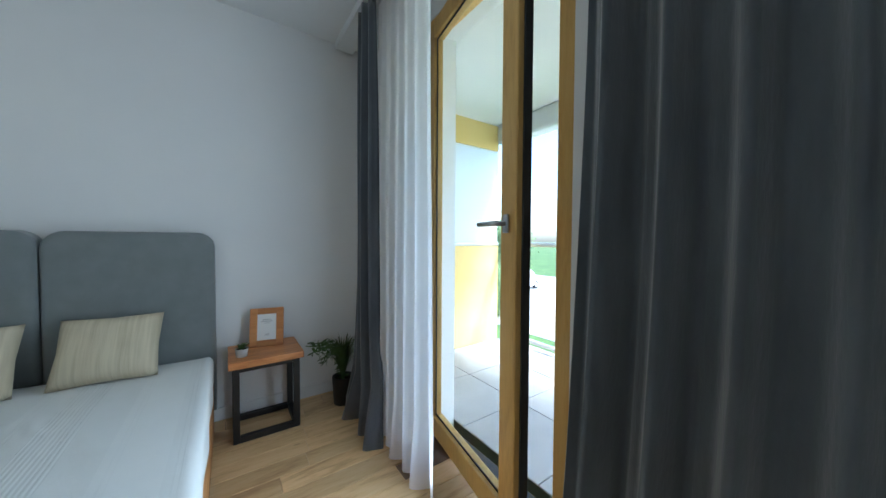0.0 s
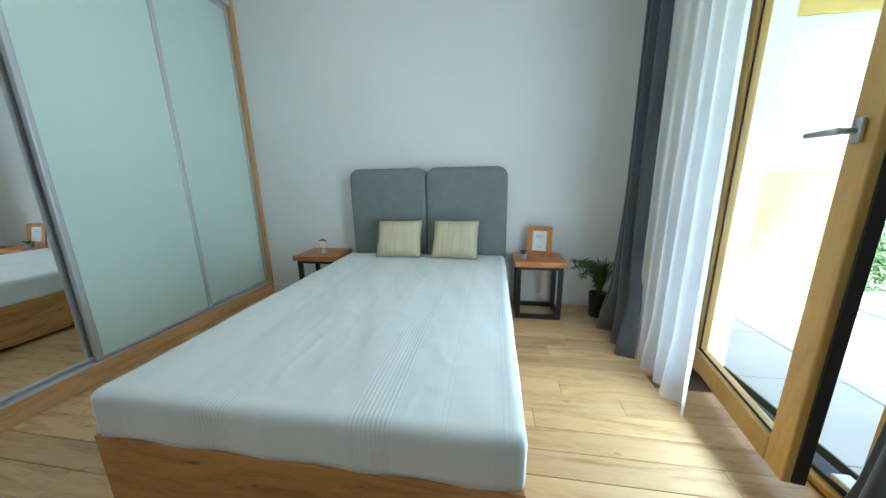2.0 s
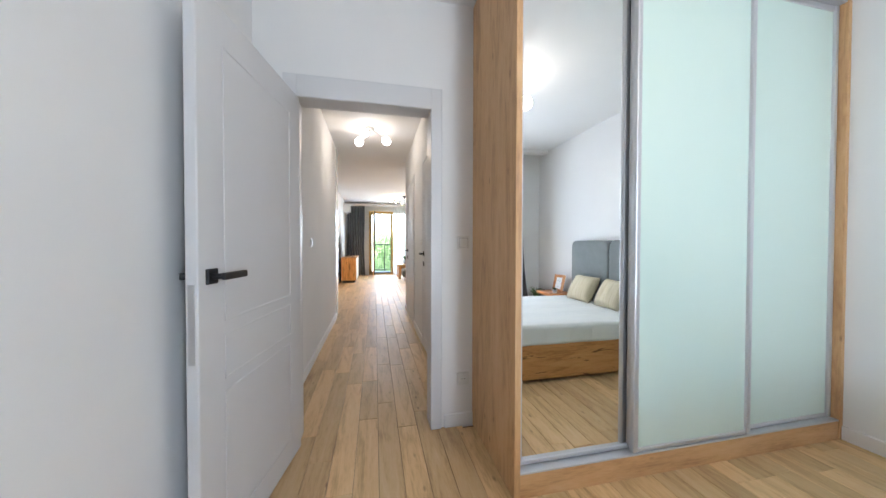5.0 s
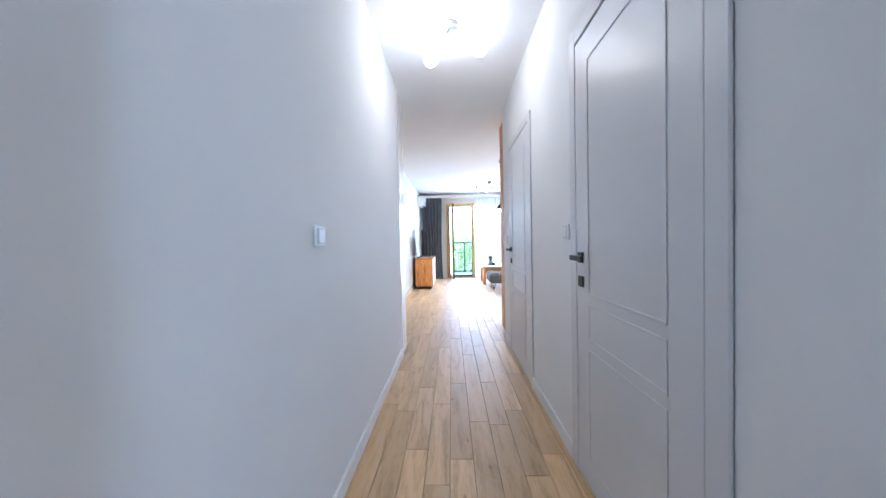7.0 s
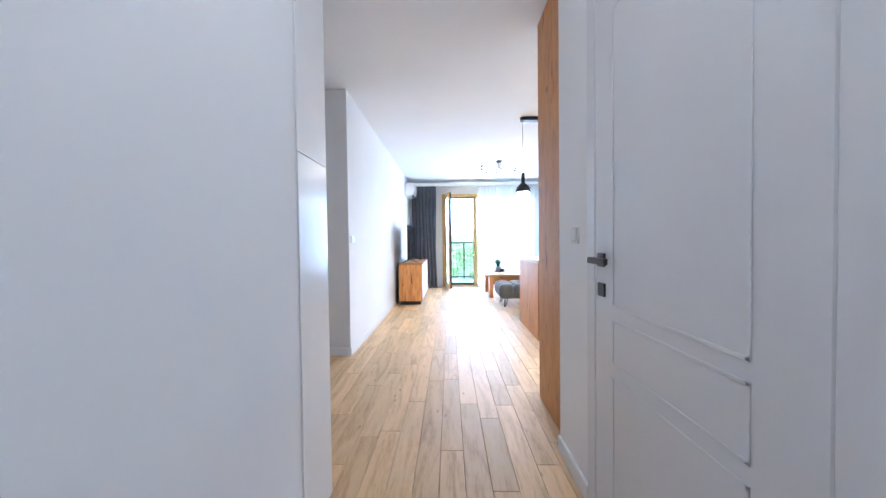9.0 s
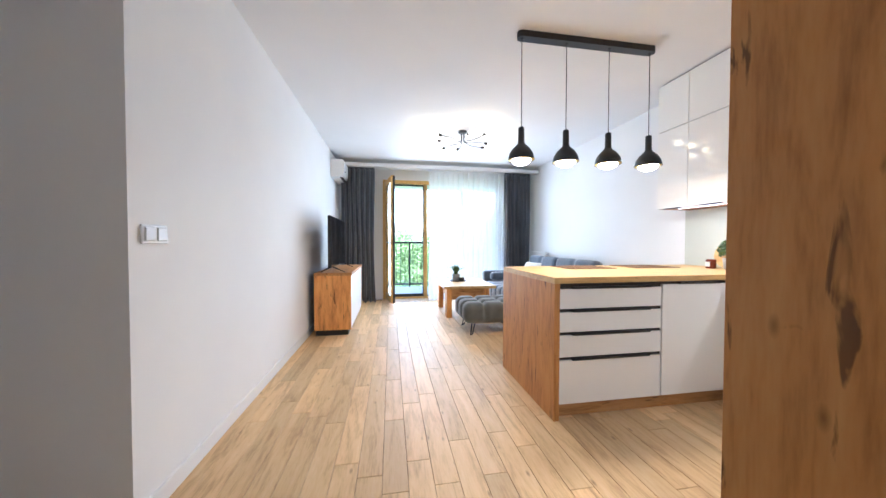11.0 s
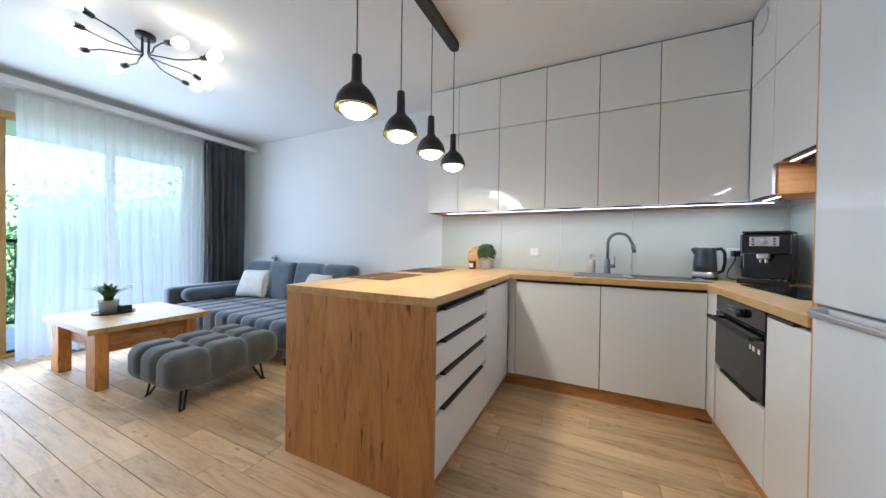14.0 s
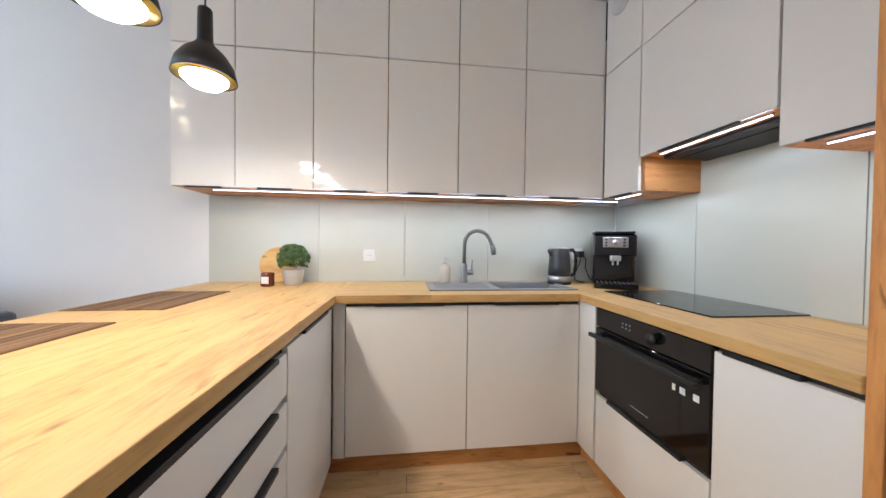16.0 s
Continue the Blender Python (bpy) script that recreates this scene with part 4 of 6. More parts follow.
for a in ((-9.42, 0.75, 0, -9.40, 2.19, 0.097), (-9.40, 2.17, 0, -7.97, 2.19, 0.097), (-7.99, 1.05, 0, -7.97, 2.17, 0.097)):
    pl = part("plinth", box(*a, 0.001), OAK_X if a[3] - a[0] > 0.5 else OAK_Y)
    tagged(pl, "low oak kickboard under the cabinets", "kickboard", "kickboards")

# east run, fronts facing -x at x = -8.03
ov = thing("oven", -8.03, 1.68, 0, "black glass built-in oven with a bar handle and knob", "oven")
part("body", box(0.02, -0.29, 0.48, 0.56, 0.29, 0.885), BLACK, ov)
part("control_panel", box(-0.004, -0.298, 0.80, 0.02, 0.298, 0.893, 0.002), BLACKGLOSS, ov, "black glass control panel")
od = part("oven_door", box(-0.006, -0.298, 0.475, 0.02, 0.298, 0.795, 0.003), BLACKGLOSS, ov, "dark glass oven door")
hb = bmesh.new()
slab(hb, -0.055, -0.29, 0.752, -0.035, 0.29, 0.772, 0.005, 2)
for y in (-0.26, 0.26):
    slab(hb, -0.04, y - 0.012, 0.755, -0.005, y + 0.012, 0.769, 0.002)
part("handle", hb, BLACK, od, "black bar handle")
kn = bmesh.new()
rod(kn, (-0.004, -0.075, 0.846), (-0.03, -0.075, 0.846), 0.023, 0.021, 24)
part("knob", kn, BLACK, ov, "round black knob", True)
dots = bmesh.new()
for i in range(3):
    for j in range(2):
        slab(dots, -0.0048, 0.06 + i * 0.022, 0.838 + j * 0.018, -0.004, 0.068 + i * 0.022, 0.844 + j * 0.018)
part("touch_marks", dots, CHROME, ov)
for y, w in ((-0.252, 0.022), (-0.20, 0.022), (-0.165, 0.014)):
    part("sticker", box(-0.0068, y - w / 2, 0.69, -0.006, y + w / 2, 0.713), PAPER, od, "small white sticker")
part("maker_mark", box(-0.0068, -0.05, 0.52, -0.006, 0.05, 0.525), INK, od)
uo = thing("drawer_unit", -8.03, 1.68, 0, "cream gloss drawer below the oven", "cabinet", "kitchen base cabinets")
part("body", box(0.02, -0.298, 0.10, 0.56, 0.298, 0.47), SHADOWGAP, uo)
front("drawer", uo, (0, -0.297, 0.10, 0.019, 0.297, 0.452), (-0.012, -0.2, 0.452, 0.014, 0.2, 0.468))
ec = thing("base_cabinet", -8.03, 1.215, 0, "cream gloss base cabinet beside the fridge, closed", "cabinet", "kitchen base cabinets")
part("body", box(0.02, -0.165, 0.10, 0.56, 0.163, WT - 0.045), SHADOWGAP, ec)
front("door", ec, (0, -0.164, 0.10, 0.019, 0.163, WT - 0.062), (-0.012, -0.06, WT - 0.062, 0.012, 0.13, WT - 0.046))

# worktop in three lengths
wt = thing("worktop", -9.8, 1.7, WT - 0.04, "thick oak-look worktop running round three sides", "worktop")
part("slab", box(-0.47, -0.99, 0, 0.455, 0.985, 0.04, 0.003, 2), TOPOAK_Y, wt)
sk = [(-9.345, 2.105, -8.865, 2.685), (-8.865, 2.105, -7.985, 2.235), (-8.865, 2.59, -7.985, 2.685), (-7.985, 2.105, -7.425, 2.685)]
for a in sk:
    part("slab", box(a[0] + 9.8, a[1] - 1.7, 0, a[2] + 9.8, a[3] - 1.7, 0.0395), TOPOAK_X, wt)
part("slab", box(-8.05 + 9.8, 1.048 - 1.7, 0, -7.425 + 9.8, 2.105 - 1.7, 0.0395, 0.002), TOPOAK_Y, wt)

# sink and tap
GRANITE = surface("grey_granite_composite", (0.2, 0.205, 0.21), (0.26, 0.265, 0.27), 0.5, 120, bump=0.15, bump_scale=300)
si = thing("kitchen_sink", -8.425, 2.41, WT, "grey composite sink with a drainer, set into the worktop", "sink")
rim = bmesh.new()
for a in ((-0.44, -0.18, -0.02, 0.185), (0.41, -0.18, 0.44, 0.185), (-0.02, -0.18, 0.41, -0.15), (-0.02, 0.13, 0.41, 0.185)):
    slab(rim, a[0], a[1], 0.0, a[2], a[3], 0.009, 0.003)
part("rim", rim, GRANITE, si)
bowl = bmesh.new()
for a in ((-0.02, -0.15, -0.008, 0.13), (0.398, -0.15, 0.41, 0.13), (-0.008, -0.15, 0.398, -0.138), (-0.008, 0.118, 0.398, 0.13)):
    slab(bowl, a[0], a[1], -0.17, a[2], a[3], 0.0)
slab(bowl, -0.02, -0.15, -0.182, 0.41, 0.13, -0.17)
part("bowl", bowl, GRANITE, si)
rid = bmesh.new()
for i in range(6):
    slab(rid, -0.4, -0.13 + i * 0.045, 0.009, -0.08, -0.122 + i * 0.045, 0.0115, 0.001)
part("drainer_ribs", rid, GRANITE, si)
dn = lathe([(0, -0.168), (0.04, -0.168), (0.045, -0.164), (0.045, -0.17)], 20, (0.19, -0.01, 0))
part("drain", dn, CHROME, si)
TAPGREY = plain("gunmetal_tap", (0.22, 0.225, 0.235), 0.35, 0.85)
tp = thing("kitchen_tap", -8.61, 2.56, WT + 0.009, "gunmetal swan-neck tap with a side lever", "tap")
part("base", lathe([(0, 0), (0.027, 0), (0.027, 0.008), (0.024, 0.012), (0.022, 0.12), (0.016, 0.126), (0, 0.126)], 24), TAPGREY, tp, "", True)
pts = [(0, 0, 0.12), (0, 0, 0.26)] + [(0.085 - 0.085 * math.cos(a), -0.03 * (a / 3.0), 0.26 + 0.085 * math.sin(a)) for a in [0.3 * k for k in range(1, 10)]]
pts += [(0.182, -0.035, 0.245), (0.19, -0.037, 0.20)]
part("spout", tube(pts, 0.0125, 14), TAPGREY, tp, "", True)
nz = bmesh.new()
rod(nz, (0.183, -0.035, 0.25), (0.194, -0.038, 0.185), 0.017, 0.016, 16)
part("nozzle", nz, TAPGREY, tp, "", True)
lv = bmesh.new()
rod(lv, (0.018, 0, 0.065), (0.06, 0, 0.065), 0.017, 0.017, 16)
rod(lv, (0.052, 0, 0.07), (0.056, 0, 0.15), 0.0045, 0.004, 8)
part("lever", lv, TAPGREY, tp, "", True)

# hob
hob = thing("hob", -7.59, 1.86, WT, "black glass ceramic hob set on the worktop", "hob")
part("plate", box(-0.27, -0.32, 0.0, 0.25, 0.32, 0.006, 0.002), BLACKGLOSS, hob)
for cx, cy, r in ((-0.1, -0.16, 0.1), (-0.1, 0.16, 0.075), (0.13, -0.16, 0.075), (0.13, 0.16, 0.1)):
    rg = bmesh.new()
    for k in range(40):
        a, b = 2 * math.pi * k / 40, 2 * math.pi * (k + 1) / 40
        rg.faces.new([rg.verts.new((cx + q * math.cos(w), cy + q * math.sin(w), 0.0065)) for q, w in ((r, a), (r, b), (r - 0.002, b), (r - 0.002, a))])
    part("ring_mark", rg, INK, hob)

# splashback panels
for i, (x0, x1) in enumerate(((-10.262, -9.58), (-9.577, -9.01), (-9.007, -8.42), (-8.417, -7.44))):
    sp_ = part("splashback_panel", box(x0, 2.682, WT, x1, 2.69, 1.497, 0.001), SPLASH)
    tagged(sp_, "matt grey-green glass splashback panel", "splashback", "splashback panels")
for y0, y1, z1 in ((1.05, 1.40, 1.56), (1.403, 2.032, 1.672), (2.035, 2.68, 1.497)):
    sp_ = part("splashback_panel", box(-7.428, y0, WT, -7.42, y1, z1, 0.001), SPLASH)
    tagged(sp_, "matt grey-green glass splashback panel", "splashback", "splashback panels")
LEDLIT = glowing("led_strip_lit", (0.95, 0.97, 1.0), 0.8)


def strip_light(x0, y0, x1, y1, z, watts, vertical=False):
    t = thing("led_strip", (x0 + x1) / 2, (y0 + y1) / 2, z, "lit white LED strip under the wall cabinets", "light", "cabinet light strips")
    part("channel", box(x0 - (x0 + x1) / 2, y0 - (y0 + y1) / 2, -0.006, x1 - (x0 + x1) / 2, y1 - (y0 + y1) / 2, 0, 0.001), ALU, t)
    lamp = bpy.data.lights.new("led_strip_light", "AREA")
    lamp.shape, lamp.size, lamp.size_y, lamp.energy, lamp.color = "RECTANGLE", x1 - x0 - 0.004, y1 - y0 - 0.002, watts, (1.0, 0.97, 0.92)
    new("led_strip_light", lamp).location = ((x0 + x1) / 2, (y0 + y1) / 2, z - 0.011)
    part("diffuser", box(x0 - (x0 + x1) / 2 + 0.002, y0 - (y0 + y1) / 2 + 0.002, -0.009, x1 - (x0 + x1) / 2 - 0.002, y1 - (y0 + y1) / 2 - 0.002, -0.006), LEDLIT, t)


# wall cabinets, long run facing -y at y = 2.33
xs = (-10.25, -9.926, -9.518, -9.107, -8.696, -8.287, -7.7765)
for x0, x1 in zip(xs, xs[1:]):
    for z0, z1, low in ((1.50, 2.258, True), (2.262, H - 0.012, False)):
        u = thing("wall_cabinet", (x0 + x1) / 2, 2.33, z0, "cream gloss wall cabinet with an oak underside, closed" if low else "small cream gloss top cabinet under the ceiling, closed", "cabinet", "lower wall cabinets" if low else "top wall cabinets")
        h = (x1 - x0) / 2
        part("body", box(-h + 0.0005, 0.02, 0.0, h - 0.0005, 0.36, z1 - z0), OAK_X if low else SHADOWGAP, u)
        front("door", u, (-h + 0.0025, 0, 0.001, h - 0.0025, 0.019, z1 - z0 - 0.001), (-0.09, -0.006, -0.008, 0.09, 0.012, 0.001) if low else None)
# Dark strip added to paint the thin line of shade under the ceiling.
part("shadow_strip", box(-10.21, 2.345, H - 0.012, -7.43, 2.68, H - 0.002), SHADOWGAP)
tagged(bpy.data.objects["shadow_strip"], "dark strip painted as the shade between cabinets and ceiling", "trim", kind="structure")
strip_light(-10.08, 2.40, -7.62, 2.409, 1.4995, 0.8)
# short run facing -x at x = -7.775
for y0, y1, z0, z1, low in ((2.035, 2.328, 1.50, 2.258, True), (1.415, 2.032, 1.675, 2.258, True), (1.05, 1.412, 1.54, 2.258, True), (2.035, 2.328, 2.262, H - 0.012, False), (1.415, 2.032, 2.262, H - 0.012, False), (1.05, 1.412, 2.262, H - 0.012, False)):
    u = thing("wall_cabinet", -7.775, (y0 + y1) / 2, z0, "cream gloss wall cabinet with an oak underside, closed" if low else "small cream gloss top cabinet under the ceiling, closed", "cabinet", "lower wall cabinets" if low else "top wall cabinets")
    h = (y1 - y0) / 2
    part("body", box(0.02, -h + 0.0005, 0, 0.35, h - 0.0005, z1 - z0), OAK_Z if low else CREAM, u)
    front("door", u, (0, -h + 0.0025, 0.001, 0.019, h - 0.0025, z1 - z0 - 0.001), (-0.006, -h * 0.6, -0.008, 0.012, h * 0.6, 0.001) if low else None)
hd = thing("cooker_hood", -7.6, 1.72, 1.675, "black slim cooker hood under the wall cabinet", "cooker hood")
part("body", box(-0.08, -0.29, -0.018, 0.17, 0.26, -0.0005, 0.002), BLACK, hd)
part("filter", box(-0.02, -0.26, -0.022, 0.15, 0.23, -0.018, 0.001), GASKET, hd)
hs = thing("spacer_box", -7.6, 2.03, 1.498, "short oak-look side panel beside the cooker hood", "panel")
part("panel", box(-0.155, -0.016, 0, 0.175, 0.002, 0.175, 0.001), OAK_X, hs)
strip_light(-7.74, 1.46, -7.728, 1.94, 1.6745, 0.2)
strip_light(-7.72, 2.09, -7.708, 2.30, 1.4995, 0.12)
strip_light(-7.70, 1.06, -7.688, 1.34, 1.5395, 0.12)
vt = thing("air_vent", -7.776, 2.195, 2.63, "round white ventilation grille on the cabinet front", "vent")
vr = lathe([(0.045, 0), (0.075, 0), (0.078, 0.006), (0.07, 0.016), (0.045, 0.012)], 32)
ring = part("ring", vr, PLASTIC, vt, "", True)
ring.matrix_basis = pose(0, 0, 0, 0, -90, 0)
for i in range(7):
    z = -0.036 + i * 0.012
    part("slat", box(-0.01, -math.sqrt(0.045 ** 2 - z * z), z - 0.004, -0.002, math.sqrt(0.045 ** 2 - z * z), z + 0.002, 0.001), PLASTIC, vt)

# fridge tower
tw = thing("fridge_surround", -8.03, 0.345, 0, "tall oak-look panels round the fridge", "panel")
part("side_panel", box(0, 0, 0, 0.583, 0.03, H - 0.004, 0.0015), OAK_Z, tw)
part("side_panel", box(-0.012, 0.675, 0, 0.583, 0.703, H - 0.004, 0.0015), OAK_Z, tw)
part("top_box", box(0.005, 0.03, 2.08, 0.583, 0.675, H - 0.006), CREAM, tw)
FRIDGEW = surface("white_fridge_enamel", (0.72, 0.74, 0.76), (0.76, 0.78, 0.8), 0.16, 3, bump=0.02)
fr = thing("fridge", -8.03, 0.68, 0, "tall white fridge-freezer with chrome handles", "fridge")
part("body", box(0.03, -0.295, 0.02, 0.57, 0.325, 2.03, 0.004), FRIDGEW, fr)
for z0, z1, hz in ((0.05, 0.985, 0.96), (0.992, 2.03, 1.02)):
    fd = part("door", box(-0.03, -0.297, z0, 0.028, 0.327, z1, 0.01, 3), FRIDGEW, fr)
fh = bmesh.new()
slab(fh, -0.068, -0.22, 0.958, -0.056, 0.27, 0.976, 0.004, 2)
for y in (-0.2, 0.26):
    slab(fh, -0.06, y - 0.018, 0.95, -0.028, y + 0.018, 0.984, 0.004)
part("handle", fh, CHROME, fr, "long chrome bar handle")

# things on the worktop
wall_plate(-9.245, 2.682, 1.12, 0, "socket")
wall_plate(-7.74, 2.682, 1.14, 0, "socket")
bp = small_pot("potted_bush", -9.69, 2.53, WT, 0.062, 0.095, "clipped green bush in a pale grey pot", plain("pale_concrete_pot", (0.5, 0.5, 0.5), 0.7))
part("foliage", leaf_ball(900, 0.095, 3, (0, 0, 0.165), 0.014), PLANTGREEN, bp)
cb = thing("cutting_board", -9.83, 2.655, WT, "round wooden board leaning on the splashback", "cutting board")
cbm = bmesh.new()
rod(cbm, (0, -0.012, 0.115), (0, 0.004, 0.115), 0.115, sides=40)
q = part("disc", cbm, TOPOAK_X, cb)
q.matrix_basis = pose(0, 0, 0.0, -8, 0, 0)
AMBER = plain("amber_jar_glass", (0.12, 0.02, 0.008), 0.08)
jr = thing("scented_candle", -9.815, 2.47, WT, "dark amber candle jar with a white label", "candle")
part("jar", lathe([(0, 0), (0.034, 0), (0.037, 0.004), (0.037, 0.075), (0.034, 0.08), (0.031, 0.08), (0.03, 0.06), (0, 0.06)], 24), AMBER, jr, "", True)
part("label", box(-0.02, -0.0385, 0.018, 0.02, -0.036, 0.058, 0.0005), PAPER, jr, "white paper label")
sd = thing("soap_dispenser", -8.74, 2.55, WT + 0.009, "beige ceramic soap dispenser with a steel pump", "soap dispenser")
part("bottle", lathe([(0, 0), (0.034, 0), (0.037, 0.004), (0.037, 0.1), (0.03, 0.115), (0.014, 0.12), (0, 0.12)], 24), surface("beige_stoneware", (0.5, 0.46, 0.38), (0.58, 0.54, 0.46), 0.55, 20), sd, "", True)
pm = lathe([(0.014, 0.12), (0.014, 0.135), (0.006, 0.137), (0.005, 0.165), (0, 0.166)], 16)
rod(pm, (0, 0, 0.163), (0.04, -0.01, 0.158), 0.006, 0.004, 10)
part("pump", pm, CHROME, sd, "steel pump head", True)
kt = thing("kettle", -7.952, 2.53, WT, "dark grey electric kettle with a steel base band", "kettle")
kt.scale = (0.95, 0.95, 1.14)
KETTLE = surface("charcoal_enamel", (0.03, 0.033, 0.036), (0.045, 0.048, 0.052), 0.35, 8)
part("base", lathe([(0, 0), (0.08, 0), (0.082, 0.012), (0.078, 0.018), (0, 0.018)], 28), BLACK, kt, "", True)
part("band", lathe([(0.079, 0.018), (0.0795, 0.05), (0.078, 0.05)], 32), CHROME, kt, "brushed steel band", True)
part("jug", lathe([(0.078, 0.05), (0.076, 0.1), (0.07, 0.17), (0.066, 0.205), (0.06, 0.212), (0, 0.214)], 32), KETTLE, kt, "", True)
part("lid", lathe([(0.0, 0.222), (0.05, 0.219), (0.06, 0.212)], 28), CHROME, kt, "steel-rimmed lid", True)
part("handle", tube([(0.06, 0, 0.2), (0.1, 0, 0.205), (0.122, 0, 0.18), (0.125, 0, 0.12), (0.112, 0, 0.06), (0.078, 0, 0.045)], 0.011, 10), BLACK, kt, "", True)
sp_t = bmesh.new()
rod(sp_t, (-0.055, 0, 0.17), (-0.085, 0, 0.205), 0.018, 0.012, 12)
part("spout", sp_t, KETTLE, kt, "", True)
cord = thing("power_cord", -7.74, 2.66, 1.14, "black power cords from the wall socket", "cable")
part("plug", box(-0.022, -0.045, -0.022, 0.022, 0.008, 0.022, 0.006, 2), BLACK, cord)
part("cord", tube([(0, -0.035, -0.01), (-0.01, -0.04, -0.06), (-0.05, -0.05, -0.13), (-0.06, -0.06, -0.18), (-0.03, -0.08, -0.194), (0.0, -0.09, -0.194)], 0.004, 8), BLACK, cord, "", True)
part("cord", tube([(0.01, -0.035, -0.01), (0.03, -0.05, -0.03), (0.02, -0.06, -0.1), (0.05, -0.07, -0.17), (0.09, -0.08, -0.194)], 0.004, 8), BLACK, cord, "", True)
cm = thing("coffee_machine", -7.64, 2.42, WT, "black automatic coffee machine with a silver control panel", "coffee machine", turn=-29)
part("body", box(-0.12, -0.06, 0.03, 0.12, 0.2, 0.345, 0.012, 3), BLACKGLOSS, cm)
part("front_column", box(-0.118, -0.13, 0.2, 0.118, -0.06, 0.335, 0.01, 3), BLACKGLOSS, cm)
part("top_cover", box(-0.115, -0.1, 0.345, 0.115, 0.19, 0.358, 0.005, 2), BLACK, cm)
cpn = part("control_panel", box(-0.07, -0.136, 0.255, 0.07, -0.13, 0.318, 0.002), CHROME, cm, "silver control panel")
btn = bmesh.new()
for i in range(2):
    for j in range(3):
        slab(btn, -0.058 + i * 0.1, -0.139, 0.262 + j * 0.018, -0.044 + i * 0.1, -0.136, 0.272 + j * 0.018, 0.001)
part("buttons", btn, BLACK, cpn)
dk = bmesh.new()
rod(dk, (0, -0.136, 0.287), (0, -0.15, 0.287), 0.018, 0.017, 24)
part("dial", dk, CHROME, cpn, "round dial", True)
spo = box(-0.03, -0.16, 0.17, 0.03, -0.1, 0.205, 0.006, 2)
rod(spo, (-0.013, -0.14, 0.145), (-0.013, -0.14, 0.172), 0.006, 0.007, 10)
rod(spo, (0.013, -0.14, 0.145), (0.013, -0.14, 0.172), 0.006, 0.007, 10)
part("coffee_spout", spo, CHROME, cm, "steel coffee spout")
part("drip_tray", box(-0.118, -0.2, 0.0, 0.118, -0.06, 0.035, 0.006, 2), BLACKGLOSS, cm)
gr = bmesh.new()
for i in range(9):
    slab(gr, -0.1 + i * 0.0245, -0.19, 0.035, -0.092 + i * 0.0245, -0.07, 0.038)
part("grate", gr, CHROME, cm, "steel drip grate")
part("feet", box(-0.11, -0.06, 0.0, 0.11, 0.19, 0.03), BLACK, cm)
MAT, mn, ml, mp_ = material("dark_woven_reed")
geo = mn.new("ShaderNodeNewGeometry")
mr_ = ramp(mn, (0.2, (0.13, 0.07, 0.035)), (0.6, (0.22, 0.13, 0.065)), (0.95, (0.34, 0.22, 0.12)))
ml.new(geo.outputs["Random Per Island"], mr_.inputs["Fac"])
ml.new(mr_.outputs["Color"], mp_.inputs["Base Color"])
mp_.inputs["Roughness"].default_value = 0.85
for y in (1.385, 2.03):
    pm_ = thing("placemat", -10.09, y, WT, "brown woven reed placemat on the worktop", "placemat", "placemats on the peninsula")
    bmm = bmesh.new()
    for i in range(78):
        x = -0.17 + i * 0.0045
        slab(bmm, x, -0.225, 0.0, x + 0.0042, 0.225, 0.0035 + 0.0008 * (i % 2))
    part("reeds", bmm, MAT, pm_)


# ---- pendant lamp over the peninsula ----
PENDANT = plain("black_satin_enamel", (0.014, 0.014, 0.015), 0.4)
GILT = plain("gold_inner_enamel", (0.75, 0.5, 0.05), 0.35, 0.6)
pn = thing("pendant_lamp", -9.715, 1.18, H, "black bar pendant with four lit bell shades", "pendant lamp")
bar = box(-0.035, -0.58, -0.045, 0.035, 0.58, 0.0)
vert = [e for e in bar.edges if abs(e.verts[0].co.z - e.verts[1].co.z) > 0.03]
bmesh.ops.bevel(bar, geom=vert, offset=0.034, segments=8, affect="EDGES", profile=0.5)
part("ceiling_bar", bar, PENDANT, pn)
for k in range(4):
    y = -0.545 + k * 0.363
    cd = bmesh.new()
    rod(cd, (0, y, -0.045), (0, y, -0.71), 0.003, sides=8)
    part("cord", cd, PENDANT, pn)
    gl_ = bmesh.new()
    rod(gl_, (0, y, -0.055), (0, y, -0.045), 0.012, sides=14)
    part("cord_grip", gl_, PENDANT, pn)
    sh = part("shade", lathe([(0, -0.70), (0.019, -0.70), (0.022, -0.705), (0.024, -0.815), (0.032, -0.83), (0.064, -0.86), (0.087, -0.897), (0.098, -0.945), (0.096, -0.945), (0.084, -0.897), (0.061, -0.863), (0.028, -0.836), (0, -0.832)], 36, (0, y, 0)), PENDANT, pn, "black bell shade", True)
    part("lining", lathe([(0.095, -0.944), (0.0825, -0.897), (0.0595, -0.865), (0.026, -0.839)], 36, (0, y, 0)), GILT, sh, "gold inner lining", True)
    part("bulb", lathe([(0.018, -0.845), (0.036, -0.866), (0.062, -0.898), (0.073, -0.926), (0.07, -0.952), (0.05, -0.972), (0.023, -0.982), (0, -0.984)], 28, (0, y, 0)), BULB, sh, "lit white bulb", True)

